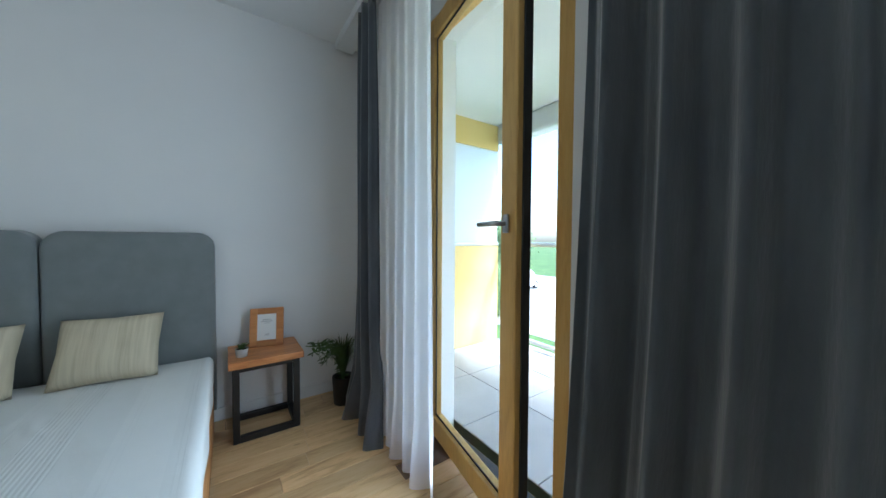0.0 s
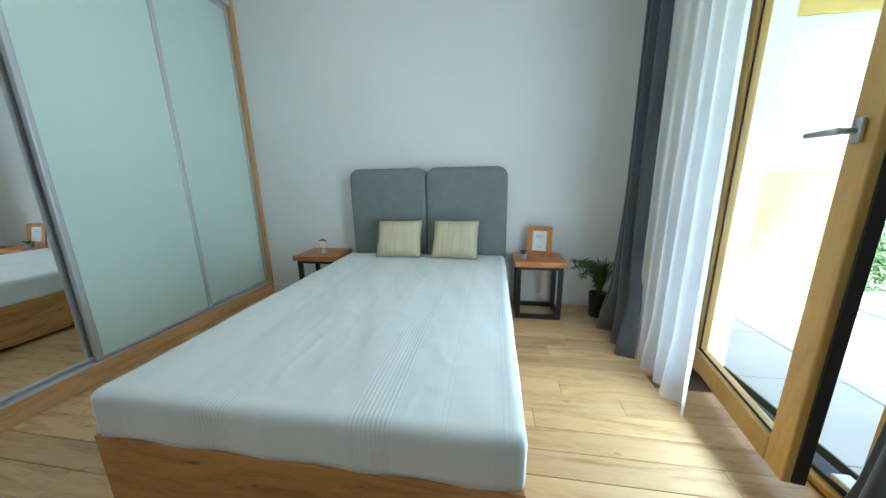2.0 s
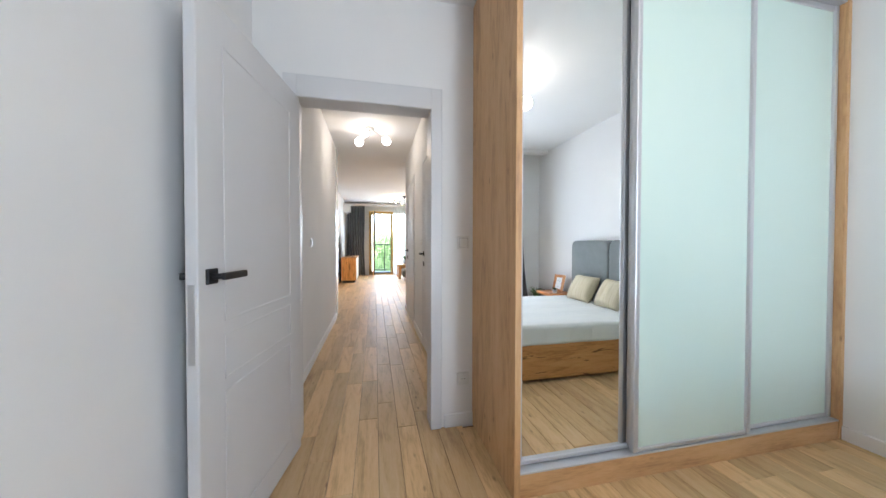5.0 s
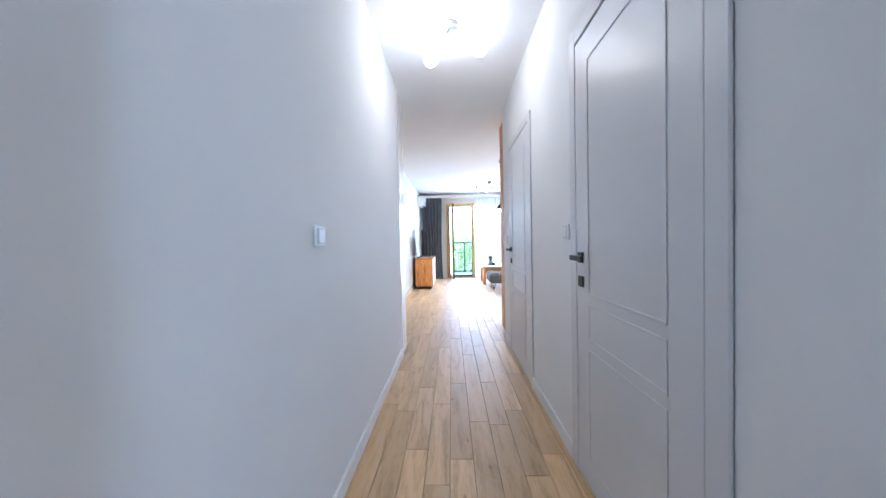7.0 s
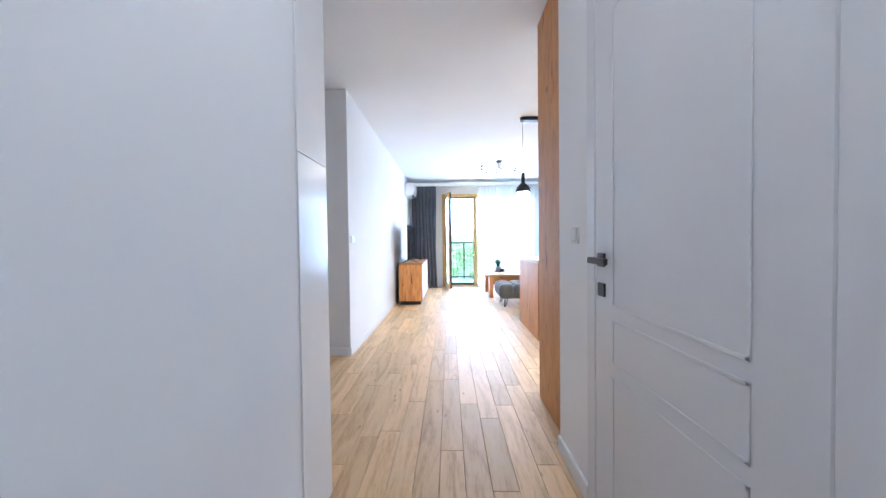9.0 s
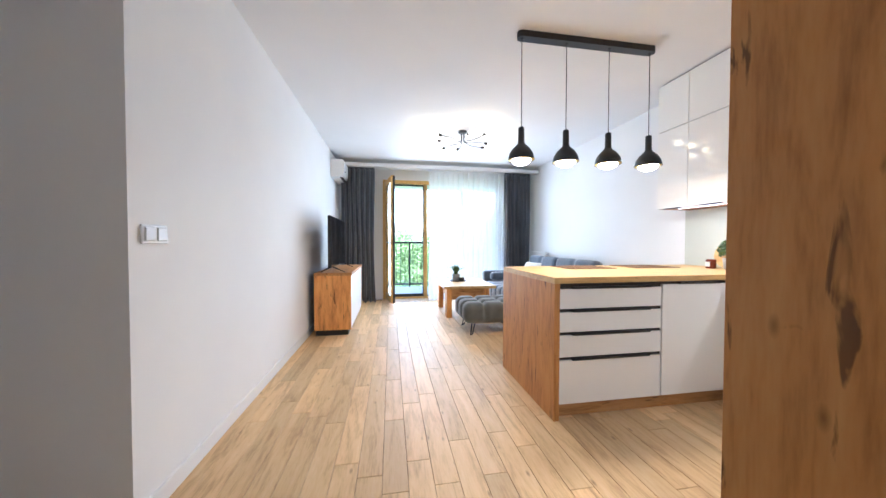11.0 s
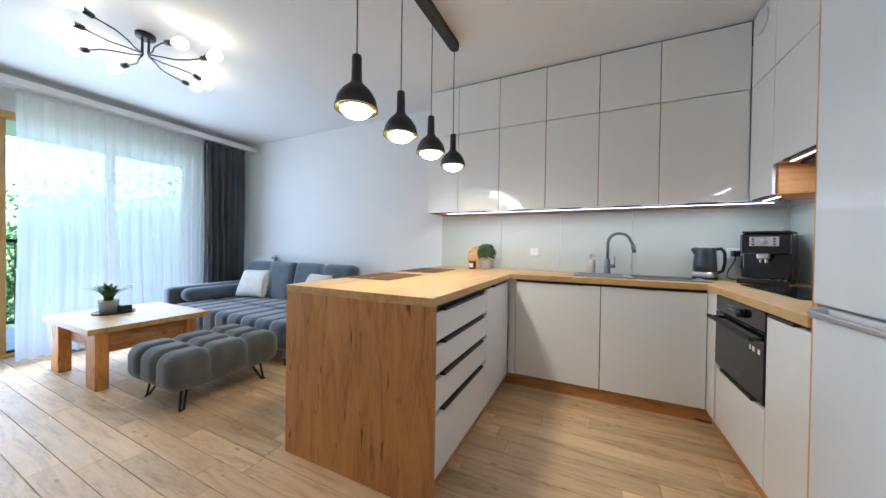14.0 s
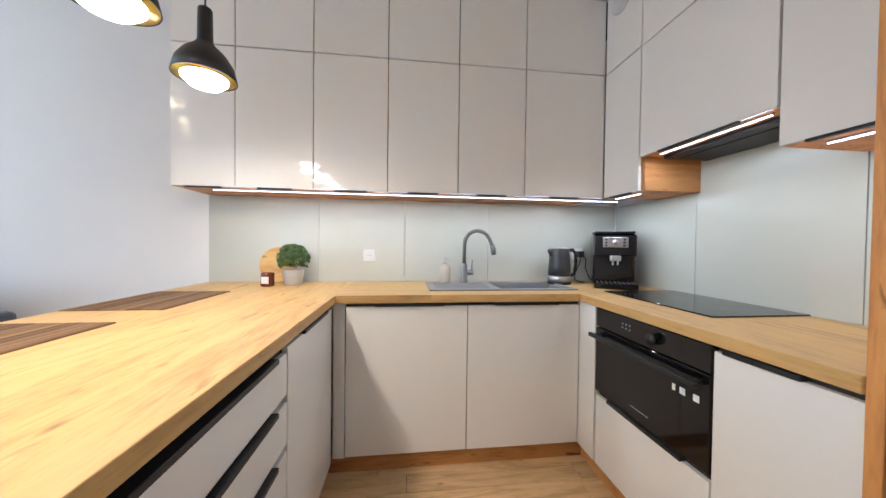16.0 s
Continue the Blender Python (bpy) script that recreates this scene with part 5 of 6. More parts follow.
# ---- branching ceiling lamp ----
cl = thing("ceiling_lamp", -11.80, 0.67, H, "black branching ceiling lamp with eight bare bulbs", "ceiling lamp")
part("canopy", lathe([(0, -0.03), (0.055, -0.03), (0.06, -0.025), (0.06, 0), (0, 0)], 28), PENDANT, cl, "", True)
for i in range(4):
    a = math.pi / 2 * i + 0.3
    st = bmesh.new()
    c, s = math.cos(a), math.sin(a)
    rod(st, (0.025 * c, 0.025 * s, -0.03), (0.025 * c, 0.025 * s, -0.15), 0.006, sides=8)
    part("stem", st, PENDANT, cl)
    for sign in (-1, 1):
        def at(r, t, z):
            return (r * c - t * s, r * s + t * c, z)
        arm = part("arm", tube([at(0.025, 0, -0.15), at(0.1, 0.03 * sign, -0.155), at(0.17, 0.075 * sign, -0.155), at(0.26, 0.1 * sign, -0.15), at(0.30 + 0.08 * (sign > 0), 0.1 * sign, -0.148)], 0.005, 8), PENDANT, cl, "", True)
        e = Vector(at(0.30 + 0.08 * (sign > 0), 0.1 * sign, -0.148))
        w = Vector((c, s, 0.12 * sign)).normalized()
        so = bmesh.new()
        rod(so, e, e + w * 0.055, 0.017, 0.019, 14)
        part("socket", so, PENDANT, arm, "black lamp holder", True)
        b = part("bulb", lathe([(0.014, 0), (0.022, 0.015), (0.038, 0.05), (0.041, 0.072), (0.032, 0.1), (0.014, 0.112), (0, 0.114)], 20), BAREBULB, arm, "lit bare bulb", True)
        b.matrix_basis = Matrix.Translation(e + w * 0.055) @ w.to_track_quat("Z", "Y").to_matrix().to_4x4()

# ---- tv stand and screen ----
ts = thing("tv_stand", -12.23, -1.05, 0, "oak sideboard with white sliding fronts on a black plinth", "sideboard")
part("plinth", box(-0.70, -0.2, 0, 0.70, 0.19, 0.07, 0.002), BLACK, ts)
part("side_panel", box(0.69, -0.215, 0.07, 0.72, 0.225, 0.75, 0.0015), OAK_Z, ts)
part("side_panel", box(-0.72, -0.215, 0.07, -0.69, 0.225, 0.75, 0.0015), OAK_Z, ts)
part("body", box(-0.69, -0.21, 0.07, 0.69, 0.2, 0.75), SHADOWGAP, ts)
part("top", box(-0.725, -0.215, 0.75, 0.725, 0.235, 0.785, 0.002), OAK_X, ts)
for i in range(3):
    part("door", box(-0.688 + i * 0.46, 0.202, 0.075, -0.232 + i * 0.46, 0.222, 0.745, 0.002), TRIM, ts, "white lacquered front")
tv = thing("television", -12.02, -1.06, 0.785, "flat black television, switched off, on splayed feet", "television")
part("screen", box(-0.56, 0.008, 0.07, 0.56, 0.014, 0.70, 0.002), BLACKGLOSS, tv, "dark glossy screen")
part("back_shell", box(-0.565, -0.03, 0.062, 0.565, 0.008, 0.708, 0.006, 2), BLACK, tv)
part("electronics_box", box(-0.3, -0.06, 0.1, 0.3, -0.03, 0.4, 0.012, 2), BLACK, tv)
for x in (-0.42, 0.42):
    ft = bmesh.new()
    rod(ft, (x, 0, 0.07), (x + 0.02, 0.15, 0.004), 0.008, 0.006, 8)
    rod(ft, (x, -0.01, 0.07), (x + 0.02, -0.14, 0.004), 0.008, 0.006, 8)
    part("foot", ft, BLACK, tv)

# ---- air conditioner ----
ac = thing("air_conditioner", -13.48, -1.345, 2.29, "white wall-mounted air conditioner beside the curtain", "air conditioner")
acb = bmesh.new()
prof = [(0.0, 0.0), (0.15, 0.0), (0.205, 0.05), (0.222, 0.12), (0.22, 0.27), (0.20, 0.30), (0.0, 0.30)]
for sx in (-0.4, 0.4):
    acb.faces.new([acb.verts.new((sx, y, z)) for y, z in (prof if sx < 0 else prof[::-1])])
acb.verts.ensure_lookup_table()
n = len(prof)
for i in range(n):
    j = (i + 1) % n
    acb.faces.new((acb.verts[i], acb.verts[j], acb.verts[2 * n - 1 - j], acb.verts[2 * n - 1 - i]))
bmesh.ops.recalc_face_normals(acb, faces=acb.faces)
part("housing", acb, TRIM, ac)
lvr = box(-0.36, 0.145, -0.004, 0.36, 0.2, 0.002, 0.001)
part("air_flap", lvr, BLACK, ac, "dark air outlet flap")
part("display_window", box(0.2, 0.2215, 0.1, 0.28, 0.2225, 0.12), GASKET, ac)

# ---- coffee table ----
tb = thing("coffee_table", -12.65, 0.885, 0, "low heavy oak coffee table with slab legs", "coffee table")
part("tabletop", box(-0.5, -0.415, 0.445, 0.5, 0.415, 0.49, 0.003), TOPOAK_X, tb)
for sx in (-0.42, 0.42):
    for sy in (-0.33, 0.27):
        part("leg", box(sx - 0.06 * (sx > 0) - 0.06, sy - 0.04, 0, sx + 0.06 + 0.06 * (sx < 0), sy + 0.04, 0.445, 0.003), OAK_Z, tb)
part("apron", box(-0.42, -0.30, 0.27, 0.42, -0.275, 0.445, 0.002), OAK_X, tb)
part("apron", box(-0.42, 0.215, 0.27, 0.42, 0.24, 0.445, 0.002), OAK_X, tb)
part("apron", box(0.39, -0.275, 0.27, 0.42, 0.215, 0.445, 0.002), OAK_Y, tb)
part("apron", box(-0.42, -0.275, 0.27, -0.39, 0.215, 0.445, 0.002), OAK_Y, tb)
ty = thing("tray", -12.83, 0.83, 0.49, "round black tray on the coffee table", "tray")
part("dish", lathe([(0, 0), (0.145, 0), (0.15, 0.012), (0.146, 0.012), (0.141, 0.004), (0, 0.004)], 36), BLACK, ty, "", True)
hp = small_pot("houseplant", -12.85, 0.80, 0.494, 0.072, 0.115, "small broad-leaved plant in a pale pot on the tray")
part("foliage", leaf_blades(40, 0.17, 0.24, 22, 0.06, 0.3, (0, 0, 0.1)), PLANTGREEN, hp)
cnd = thing("candle_box", -12.75, 0.88, 0.494, "small dark square candle holder on the tray", "candle holder")
part("holder", box(-0.04, -0.04, 0, 0.04, 0.04, 0.065, 0.005, 2), BLACK, cnd)
part("wax", box(-0.03, -0.03, 0.065, 0.03, 0.03, 0.068, 0.001), plain("pale_wax", (0.6, 0.55, 0.4), 0.5), cnd)

# ---- ottoman ----
HAIRPIN = BLACK


def hairpin(parent, x, y, sx, sy, h):
    """A bent steel leg of two rods meeting at the foot."""
    pts = [(x, y - 0.0 * sy, h), (x + 0.02 * sx, y + 0.02 * sy, 0.012), (x + 0.028 * sx, y + 0.028 * sy, 0.005), (x + 0.03 * sx, y + 0.0 * sy, 0.012), (x + 0.05 * sx - 0.1 * sx, y - 0.06 * sy, h)]
    part("leg", tube(pts, 0.008, 8), HAIRPIN, parent, "black hairpin leg", True)


ot = thing("ottoman", -11.50, 0.96, 0, "grey velvet footstool stitched into puffs, on hairpin legs", "ottoman")
part("seat", puffed(-0.33, -0.40, 0.15, 0.33, 0.40, 0.415, 3, 3, 0.035, 0.09), STOOLVELVET, ot, "", True)
for sx in (-1, 1):
    for sy in (-1, 1):
        hairpin(ot, 0.21 * sx, 0.28 * sy, sx, sy, 0.17)

# ---- sofa ----
sf = thing("sofa", -12.36, 2.05, 0, "grey-blue velvet sofa with stitched seat and tufted back", "sofa")
part("seat", puffed(-0.9, -0.60, 0.16, 1.09, 0.33, 0.43, 9, 2, 0.03, 0.07, 71, 0.02), VELVET, sf, "", True)
part("base", box(-0.95, -0.52, 0.06, 1.05, 0.5, 0.18, 0.02, 2), VELVET, sf)
part("arm", puffed(-1.10, -0.60, 0.12, -0.93, 0.45, 0.62, 1, 1, 0, 0.06, 15), VELVET, sf, "", True)
part("bolster", puffed(-0.94, -0.50, 0.44, -0.76, 0.25, 0.60, 1, 1, 0, 0.075, 15), VELVET, sf, "round arm bolster", True)
for x0, x1 in ((-0.93, 0.06), (0.075, 1.08)):
    b = part("back_cushion", puffed(x0, -0.075, 0, x1, 0.1, 0.52, 2, 1, 0.022, 0.075, 31, 0.05), VELVET, sf, "tufted back cushion", True)
    b.matrix_basis = pose(0, 0.30, 0.41, -12, 0, 0)
    for i in range(4):
        for z in (0.19, 0.35):
            bt = bmesh.new()
            bmesh.ops.create_uvsphere(bt, u_segments=12, v_segments=6, radius=0.014)
            for v in bt.verts:
                v.co.y *= 0.45
            u = part("button", bt, VELVET, b, "", True)
            u.location = (x0 + (x1 - x0) * (0.14 + 0.24 * i), -0.076, z)
part("back_frame", box(-0.95, 0.42, 0.1, 1.08, 0.6, 0.78, 0.04, 3), VELVET, sf)
for x in (-0.9, 1.0):
    for y in (-0.5, 0.45):
        lg = bmesh.new()
        rod(lg, (x, y, 0), (x, y, 0.07), 0.015, 0.022, 12)
        part("leg", lg, BLACK, sf)
for x, tz in ((-12.88, 18), (-11.78, -10)):
    c = part("cushion", cushion(bmesh.new(), 0.44, 0.40, 0.17), WHITEPLUSH, None, "", True)
    c.matrix_world = pose(x, 2.16, 0.44, -28, 0, tz)
    tagged(c, "cream plush cushion leaning on the sofa back", "cushion", "cushions on the sofa")

# ---- radiator behind the sofa ----
ra = thing("radiator", -13.35, 2.62, 0.12, "white panel radiator with a valve behind the sofa", "radiator")
part("panel", box(-0.3, -0.03, 0, 0.3, 0.03, 0.86, 0.01, 2), TRIM, ra)
part("bracket", box(-0.2, 0.03, 0.2, 0.2, 0.07, 0.6), TRIM, ra)
vv = bmesh.new()
rod(vv, (0.3, 0, 0.82), (0.36, 0, 0.82), 0.016, 0.02, 14)
part("valve", vv, CHROME, ra, "chrome thermostat valve", True)
wall_plate(-10.65, 2.69, 0.3, 0, "socket")

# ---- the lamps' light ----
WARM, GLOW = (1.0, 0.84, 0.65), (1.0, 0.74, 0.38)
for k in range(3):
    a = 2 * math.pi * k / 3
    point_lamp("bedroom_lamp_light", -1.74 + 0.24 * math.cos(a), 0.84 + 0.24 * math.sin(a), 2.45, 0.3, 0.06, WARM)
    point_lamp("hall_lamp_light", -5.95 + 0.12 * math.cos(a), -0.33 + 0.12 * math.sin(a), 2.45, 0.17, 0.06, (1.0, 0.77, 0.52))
for k in range(4):
    a = math.pi / 2 * k + 0.3
    point_lamp("living_lamp_light", -11.80 + 0.62 * math.cos(a), 0.67 + 0.62 * math.sin(a), 2.53, 0.07, 0.05, GLOW)
    down = bpy.data.lights.new("pendant_light", "AREA")
    down.shape, down.size, down.energy, down.color = "DISK", 0.15, 0.55, (1.0, 0.78, 0.52)
    new("pendant_light", down).location = (-9.715, 0.635 + k * 0.363, 1.728)


# ---- outdoors ----
GRASS = surface("grass", (0.05, 0.1, 0.025), (0.1, 0.17, 0.05), 0.95, 0.6, bump=0.5, bump_scale=12, world_space=True)
PAVE = surface("pale_paving", (0.42, 0.41, 0.39), (0.5, 0.49, 0.47), 0.9, 0.7, bump=0.2, world_space=True)
TILE = surface("pale_balcony_tile", (0.34, 0.34, 0.33), (0.4, 0.395, 0.385), 0.7, 4, bump=0.1, world_space=True)
RENDERCOAT = surface("white_facade", (0.7, 0.69, 0.66), (0.77, 0.76, 0.73), 0.9, 0.7, bump=0.1, world_space=True)
YELLOW = surface("yellow_panel", (0.74, 0.52, 0.17), (0.8, 0.6, 0.24), 0.6, 2, bump=0.05)
LEAVES = surface("leaf_green", (0.12, 0.2, 0.07), (0.22, 0.31, 0.12), 0.6, 9, bump=0.1, world_space=True)
BARK = surface("bark", (0.1, 0.075, 0.05), (0.18, 0.14, 0.1), 0.95, 12, (1, 1, 0.3), bump=0.6, bump_scale=40)
FROST = plain("frosted_glass", (0.85, 0.87, 0.86), 0.5, 0.0, Transmission_Weight=0.5)
G = -2.4
structure("ground", box(-600, -600, G - 1, 600, 600, G), GRASS, "grass and gardens round the houses", "ground")
structure("pavement", box(9, -40, G, 26, 60, G + 0.02), PAVE, "pale paved yard", "pavement")


def tiled(name, x0, y0, x1, y1, z, step):
    base = structure(name, box(x0, y0, z - 0.2, x1, y1, z - 0.006), SHADOWGAP, "balcony floor of pale concrete tiles", "floor")
    nx, ny = round((x1 - x0) / step), round((y1 - y0) / step)
    sx, sy = (x1 - x0) / nx, (y1 - y0) / ny
    me = mesh_of(box(-sx / 2 + 0.003, -sy / 2 + 0.003, -0.02, sx / 2 - 0.003, sy / 2 - 0.003, 0, 0.002), "tile", TILE)
    for i in range(nx):
        for j in range(ny):
            t = new("tile", me)
            t.parent = base
            t.location = (x0 + (i + 0.5) * sx, y0 + (j + 0.5) * sy, z)


tiled("floor_balcony_1", 0.75, -2.0, 2.4, 2.8, -0.03, 0.6)
tiled("floor_balcony_2", -15.9, -2.0, -14.2, 3.4, -0.03, 0.6)
structure("balcony_ceiling_1", box(0.75, -2.2, 2.6, 2.5, 3.0, 2.8), RENDERCOAT, "white underside of the balcony above", "ceiling")
structure("balcony_ceiling_2", box(-16.0, -2.2, 2.6, -14.2, 3.6, 2.8), RENDERCOAT, "white underside of the balcony above", "ceiling")
scr = thing("balcony_partition", 0.75, 2.8, 0, "yellow and frosted partition at the balcony's end", "partition")
part("lower_panel", box(0, 0, -0.03, 1.5, 0.06, 1.14, 0.004), YELLOW, scr)
part("upper_panel", box(0, 0.02, 1.18, 1.5, 0.035, 2.3, 0.002), FROST, scr, "frosted white glass panel")
part("rail", box(0, -0.01, 1.14, 1.5, 0.07, 1.18, 0.004), ALU, scr)
part("top_panel", box(0, 0, 2.3, 1.5, 0.06, 2.6, 0.004), YELLOW, scr)
aw = thing("awning_box", 2.28, 0, 2.45, "grey-white rolled awning cassette under the balcony ceiling", "awning")
part("cassette", box(-0.09, -2.0, -0.08, 0.09, 2.78, 0.15, 0.03, 3), ALU, aw)


def railing(name, x, y0, y1, label, glass):
    r = thing(name, x, 0, -0.03, label, "railing")
    part("handrail", box(-0.03, y0, 1.16, 0.03, y1, 1.21, 0.012, 2), ALU if glass else BLACK, r)
    n = max(2, round((y1 - y0) / 1.1))
    for i in range(n + 1):
        y = y0 + 0.02 + (y1 - y0 - 0.04) * i / n
        part("post", box(-0.02, y - 0.02, 0, 0.02, y + 0.02, 1.16, 0.004), ALU if glass else BLACK, r)
        if glass and i < n:
            s = (y1 - y0 - 0.04) / n
            g = part("pane", box(-0.006, y + 0.04, 0.08, 0.006, y + s - 0.04, 1.12), GLASS, r)
            g.visible_shadow = False
    part("bottom_rail", box(-0.02, y0, 0.06, 0.02, y1, 0.1, 0.004), ALU if glass else BLACK, r)
    if not glass:
        for i in range(int((y1 - y0) / 0.11)):
            y = y0 + 0.11 * (i + 0.5)
            bm = bmesh.new()
            rod(bm, (0, y, 0.1), (0, y, 1.16), 0.006, sides=6)
            part("baluster", bm, BLACK, r)
    return r


railing("balcony_railing", 2.32, -2.0, 2.8, "aluminium balcony railing with glass panes", True)
railing("balcony_railing", -15.8, -2.0, 3.4, "black steel balcony railing with thin balusters", False)


def tree(x, y, height, spread, seed, leaves=9000):
    """A tapered trunk, limbs, and a crown of loose leaf clumps with gaps."""
    rng = random.Random(seed)
    t = thing("tree", x, y, G, "leafy green deciduous tree beyond the balcony", "tree", "trees round the house")
    tr = bmesh.new()
    top = height * 0.55
    pts = [Vector((rng.uniform(-0.1, 0.1) * i, rng.uniform(-0.1, 0.1) * i, top * i / 4)) for i in range(5)]
    for i in range(4):
        rod(tr, pts[i], pts[i + 1], 0.16 * height / 8 * (1 - i / 6), 0.16 * height / 8 * (1 - (i + 1) / 6), 8)
    tips = []
    for i in range(11):
        s = pts[2 + i % 3]
        a = rng.uniform(0, 6.28)
        e = s + Vector((math.cos(a) * spread * rng.uniform(0.4, 0.95), math.sin(a) * spread * rng.uniform(0.4, 0.95), height * rng.uniform(0.02, 0.42)))
        rod(tr, s, e, 0.05 * height / 8, 0.015, 6)
        tips.append(e)
    part("trunk", tr, BARK, t)
    verts, faces = [], []
    for i in range(leaves):
        c = rng.choice(tips) + Vector([rng.gauss(0, 1) * spread * 0.27 for _ in range(3)])
        u = Vector([rng.gauss(0, 1) for _ in range(3)]).normalized()
        w = u.orthogonal().normalized() * rng.uniform(0.025, 0.055)
        u = u * rng.uniform(0.045, 0.09)
        k = len(verts)
        verts += [c - u, c + w, c + u, c - w + Vector((0, 0, 0.03))]
        faces.append((k, k + 1, k + 2, k + 3))
    me = bpy.data.meshes.new("crown")
    me.from_pydata(verts, [], faces)
    me.materials.append(LEAVES)
    crown = new("crown", me)
    crown.parent = t
    return t


for i, (x, y, h, s) in enumerate([(-21.5, -2.9, 7.6, 2.0), (-25.5, 1.2, 3.6, 1.6), (-23, 4.4, 4.4, 1.8), (-25, -6.5, 9.0, 3.0), (-27, 6.5, 6.0, 2.6), (-33, -0.5, 4.4, 2.4),
                                  (-19.5, 5.6, 6.5, 2.2), (13.5, 14.0, 5.2, 1.6), (16.5, 18.5, 5.6, 1.7), (11.0, 13.5, 3.6, 1.2)]):
    tree(x, y, h, s, 40 + i)


def hedge(x0, y0, x1, y1, h, seed, label):
    """Loose shrubs as one mass of leaves."""
    rng = random.Random(seed)
    verts, faces = [], []
    for i in range(22000):
        c = Vector((rng.uniform(x0, x1), rng.uniform(y0, y1), G + h * rng.random() ** 0.7 * (0.75 + 0.25 * math.sin(rng.uniform(0, 6.28)))))
        u = Vector([rng.gauss(0, 1) for _ in range(3)]).normalized()
        w = u.orthogonal().normalized() * rng.uniform(0.022, 0.045)
        u = u * rng.uniform(0.035, 0.075)
        k = len(verts)
        verts += [c - u, c + w, c + u, c - w]
        faces.append((k, k + 1, k + 2, k + 3))
    me = bpy.data.meshes.new("hedge")
    me.from_pydata(verts, [], faces)
    me.materials.append(LEAVES)
    tagged(new("hedge", me), label, "shrubs", kind="stuff")


hedge(-19.5, -5, -17.8, 6, 2.0, 3, "dense green shrubs below the living room balcony")
hedge(9.0, 10.0, 11.0, 13.5, 2.4, 4, "green shrubs below the bedroom balcony")


def block(x, y, w, d, storeys, label):
    """A plain apartment house with storeys of framed windows, parapet and balcony bands."""
    b = thing("apartment_building", x, y, G, label, "building")
    h = storeys * 3.0
    part("wall", box(-w / 2, -d / 2, 0, w / 2, d / 2, h, 0.05), RENDERCOAT, b)
    part("roof", box(-w / 2 - 0.2, -d / 2 - 0.2, h, w / 2 + 0.2, d / 2 + 0.2, h + 0.5, 0.05), PAVE, b)
    for k in range(storeys):
        for i in range(int(w / 3)):
            xx = -w / 2 + 1.5 + i * 3
            wd = part("window", box(xx - 0.7, -d / 2 - 0.03, k * 3 + 0.9, xx + 0.7, -d / 2 + 0.05, k * 3 + 2.4, 0.02), BLACKGLOSS, b)
            part("frame", box(xx - 0.78, -d / 2 - 0.06, k * 3 + 0.82, xx + 0.78, -d / 2 - 0.031, k * 3 + 0.9, 0.01), TRIM, wd)
        part("balcony", box(-w / 2, -d / 2 - 1.0, k * 3 + 0.02, -w / 2 + 3, -d / 2 - 0.06, k * 3 + 0.9, 0.03), PAVE, b)
    return b


block(40, 62, 14, 10, 6, "distant pale apartment block with dark windows")


def parked_car(x, y, turn):
    c = thing("car", x, y, G + 0.02, "white parked hatchback on the yard", "car", turn=turn)
    body = bmesh.new()
    side = [(-2.0, 0.35), (-2.02, 0.85), (-1.75, 0.95), (-1.35, 1.42), (0.55, 1.45), (1.15, 0.98), (1.95, 0.85), (2.05, 0.5), (1.95, 0.3)]
    left = [body.verts.new((a, -0.85 + (0.12 if b > 1 else 0), b)) for a, b in side]
    right = [body.verts.new((a, 0.85 - (0.12 if b > 1 else 0), b)) for a, b in side]
    body.faces.new(left)
    body.faces.new(right[::-1])
    for i in range(len(side)):
        j = (i + 1) % len(side)
        body.faces.new((left[j], left[i], right[i], right[j]))
    part("body", body, TRIM, c)
    part("window", box(-1.25, -0.765, 1.0, 0.6, 0.765, 1.36, 0.05), BLACKGLOSS, c, "dark side glass")
    for a in (-1.25, 1.25):
        for s in (-0.86, 0.7):
            w = bmesh.new()
            rod(w, (a, s, 0.31), (a, s + 0.18, 0.31), 0.31, sides=20)
            wh = part("wheel", w, GASKET, c)
            r = bmesh.new()
            rod(r, (a, s - 0.004 if s < 0 else s + 0.16, 0.31), (a, s + 0.02 if s < 0 else s + 0.184, 0.31), 0.19, sides=16)
            part("rim", r, ALU, wh)


parked_car(17.0, 15.5, 15)


# ---- floor boards, laid last ----
WIDE = 0.125
SEGMENTS = {}
PLANKS = {}


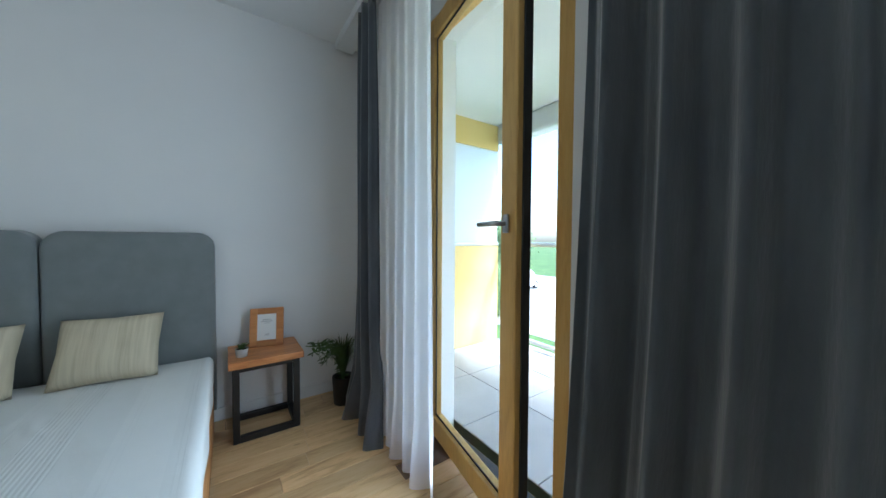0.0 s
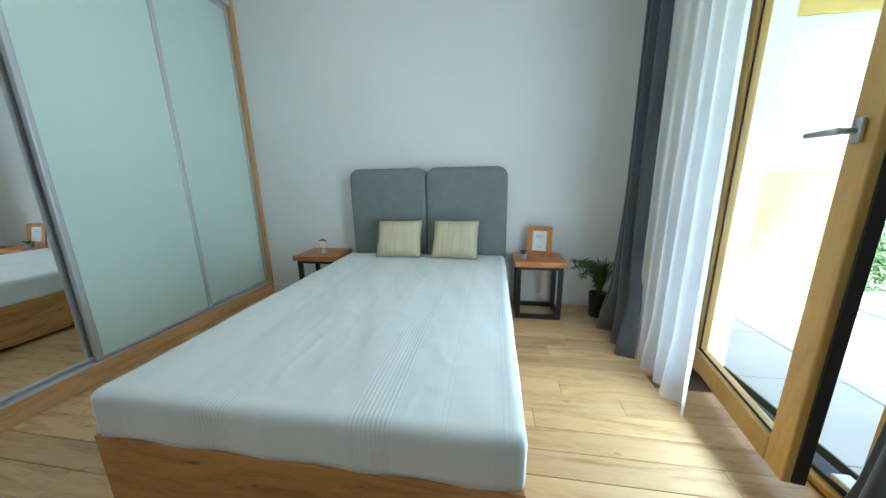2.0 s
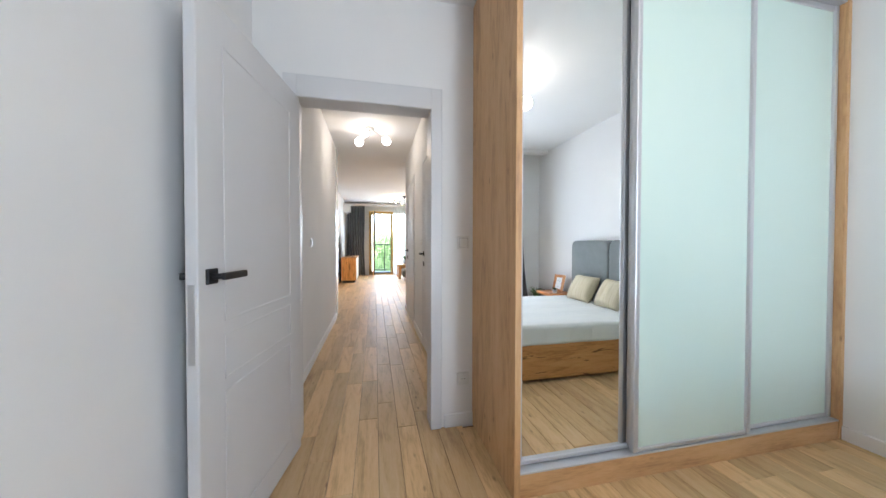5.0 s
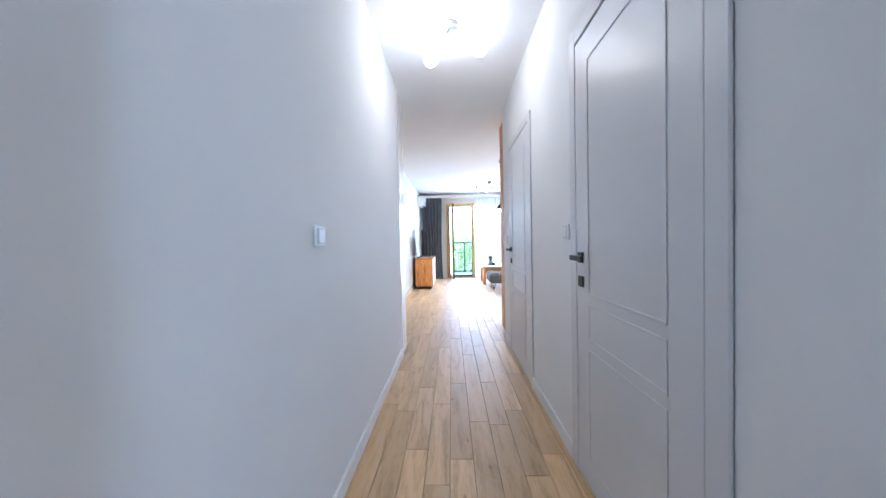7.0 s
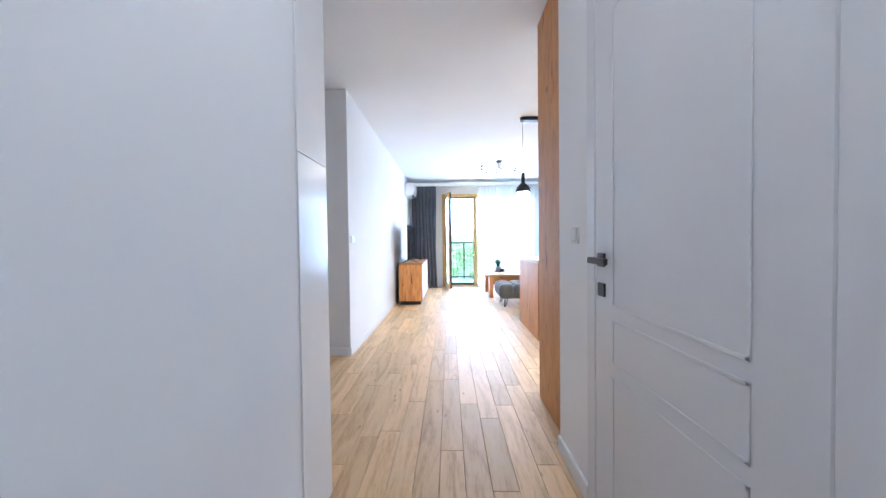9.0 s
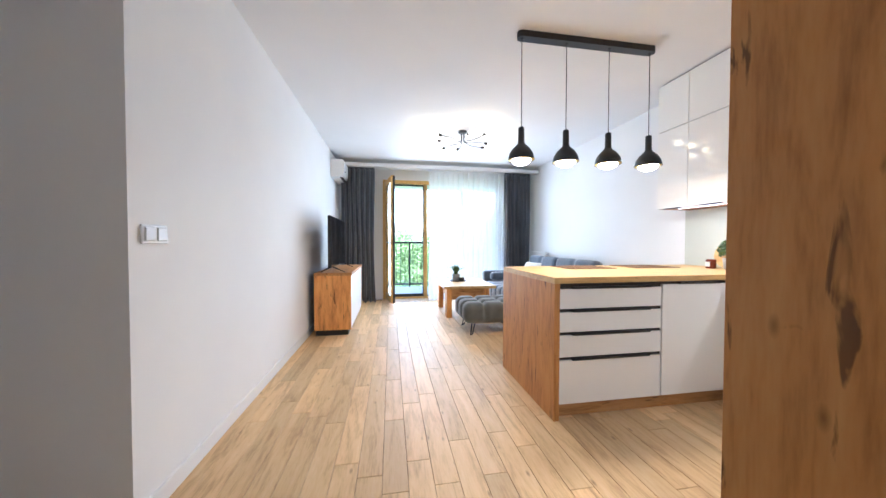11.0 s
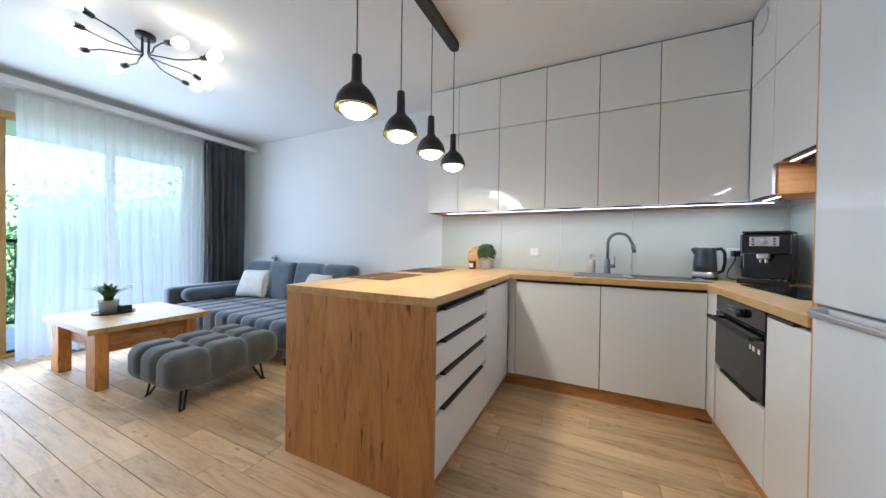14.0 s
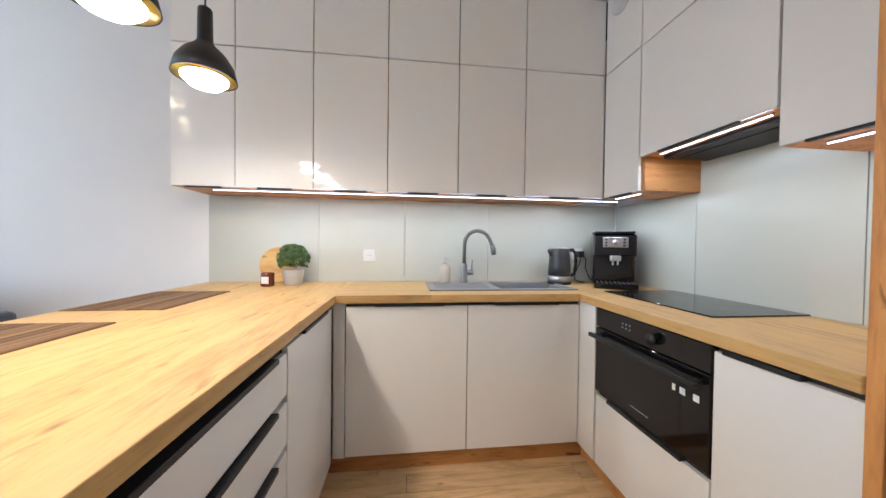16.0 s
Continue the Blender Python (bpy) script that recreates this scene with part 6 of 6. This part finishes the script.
def segments(row):
    """The joints of one row of boards, along the whole flat."""
    if row not in SEGMENTS:
        rng = random.Random(500 + row)
        x, out = -13.95 - rng.uniform(0, 0.9), []
        while x < 0.505:
            length = rng.choice((0.6, 0.75, 0.9, 1.05, 1.2))
            out.append((x, x + length))
            x += length
        SEGMENTS[row] = out
    return SEGMENTS[row]


def plank_floor(name, x0, y0, x1, y1, label, cut=False):
    """Boards along x, staggered, each its own piece over a dark sub-floor."""
    base = structure(name, box(x0, y0, -0.15, x1, y1, -0.0145), JOINT, label, "floor")
    rng = random.Random(9)
    for row in range(math.floor(y0 / WIDE), math.ceil(y1 / WIDE)):
        ya, yb = max(row * WIDE, y0), min((row + 1) * WIDE, y1)
        if yb - ya < 0.004:
            continue
        for a, b in segments(row):
            mid = (a + b) / 2
            if cut:
                a, b = max(a, x0), min(b, x1)
                if b - a < 0.01:
                    continue
            elif not x0 <= mid < x1:
                continue
            a, b = max(a, -13.95), min(b, 0.505)
            key = (round(b - a, 3), round(yb - ya, 3))
            if key not in PLANKS:
                PLANKS[key] = mesh_of(box(-key[0] / 2 + 0.0009, -key[1] / 2 + 0.0009, -0.014, key[0] / 2 - 0.0009, key[1] / 2 - 0.0009, 0, 0.0018), "plank", OAKFLOOR)
            p = new("plank", PLANKS[key])
            p.parent = base
            p.location = ((a + b) / 2, (ya + yb) / 2, rng.uniform(-0.0003, 0.0003))


plank_floor("floor_bedroom", -3.70, -0.94, 0.6, 2.53, "satin oak plank floor of the bedroom")
plank_floor("floor_hall", -7.14, -0.875, -3.70, 0.29, "satin oak plank floor of the hall")
plank_floor("floor_kitchen", -10.3, -1.345, -7.14, 2.69, "satin oak plank floor of the kitchen")
plank_floor("floor_living", -14.1, -1.345, -10.3, 2.69, "satin oak plank floor of the living room")
plank_floor("floor_cupboard", -7.14, -1.345, -6.4, -0.875, "satin oak plank floor under the cupboard")
plank_floor("floor_entry", -8.9, -2.6, -6.87, -1.345, "satin oak plank floor of the entry", cut=True)
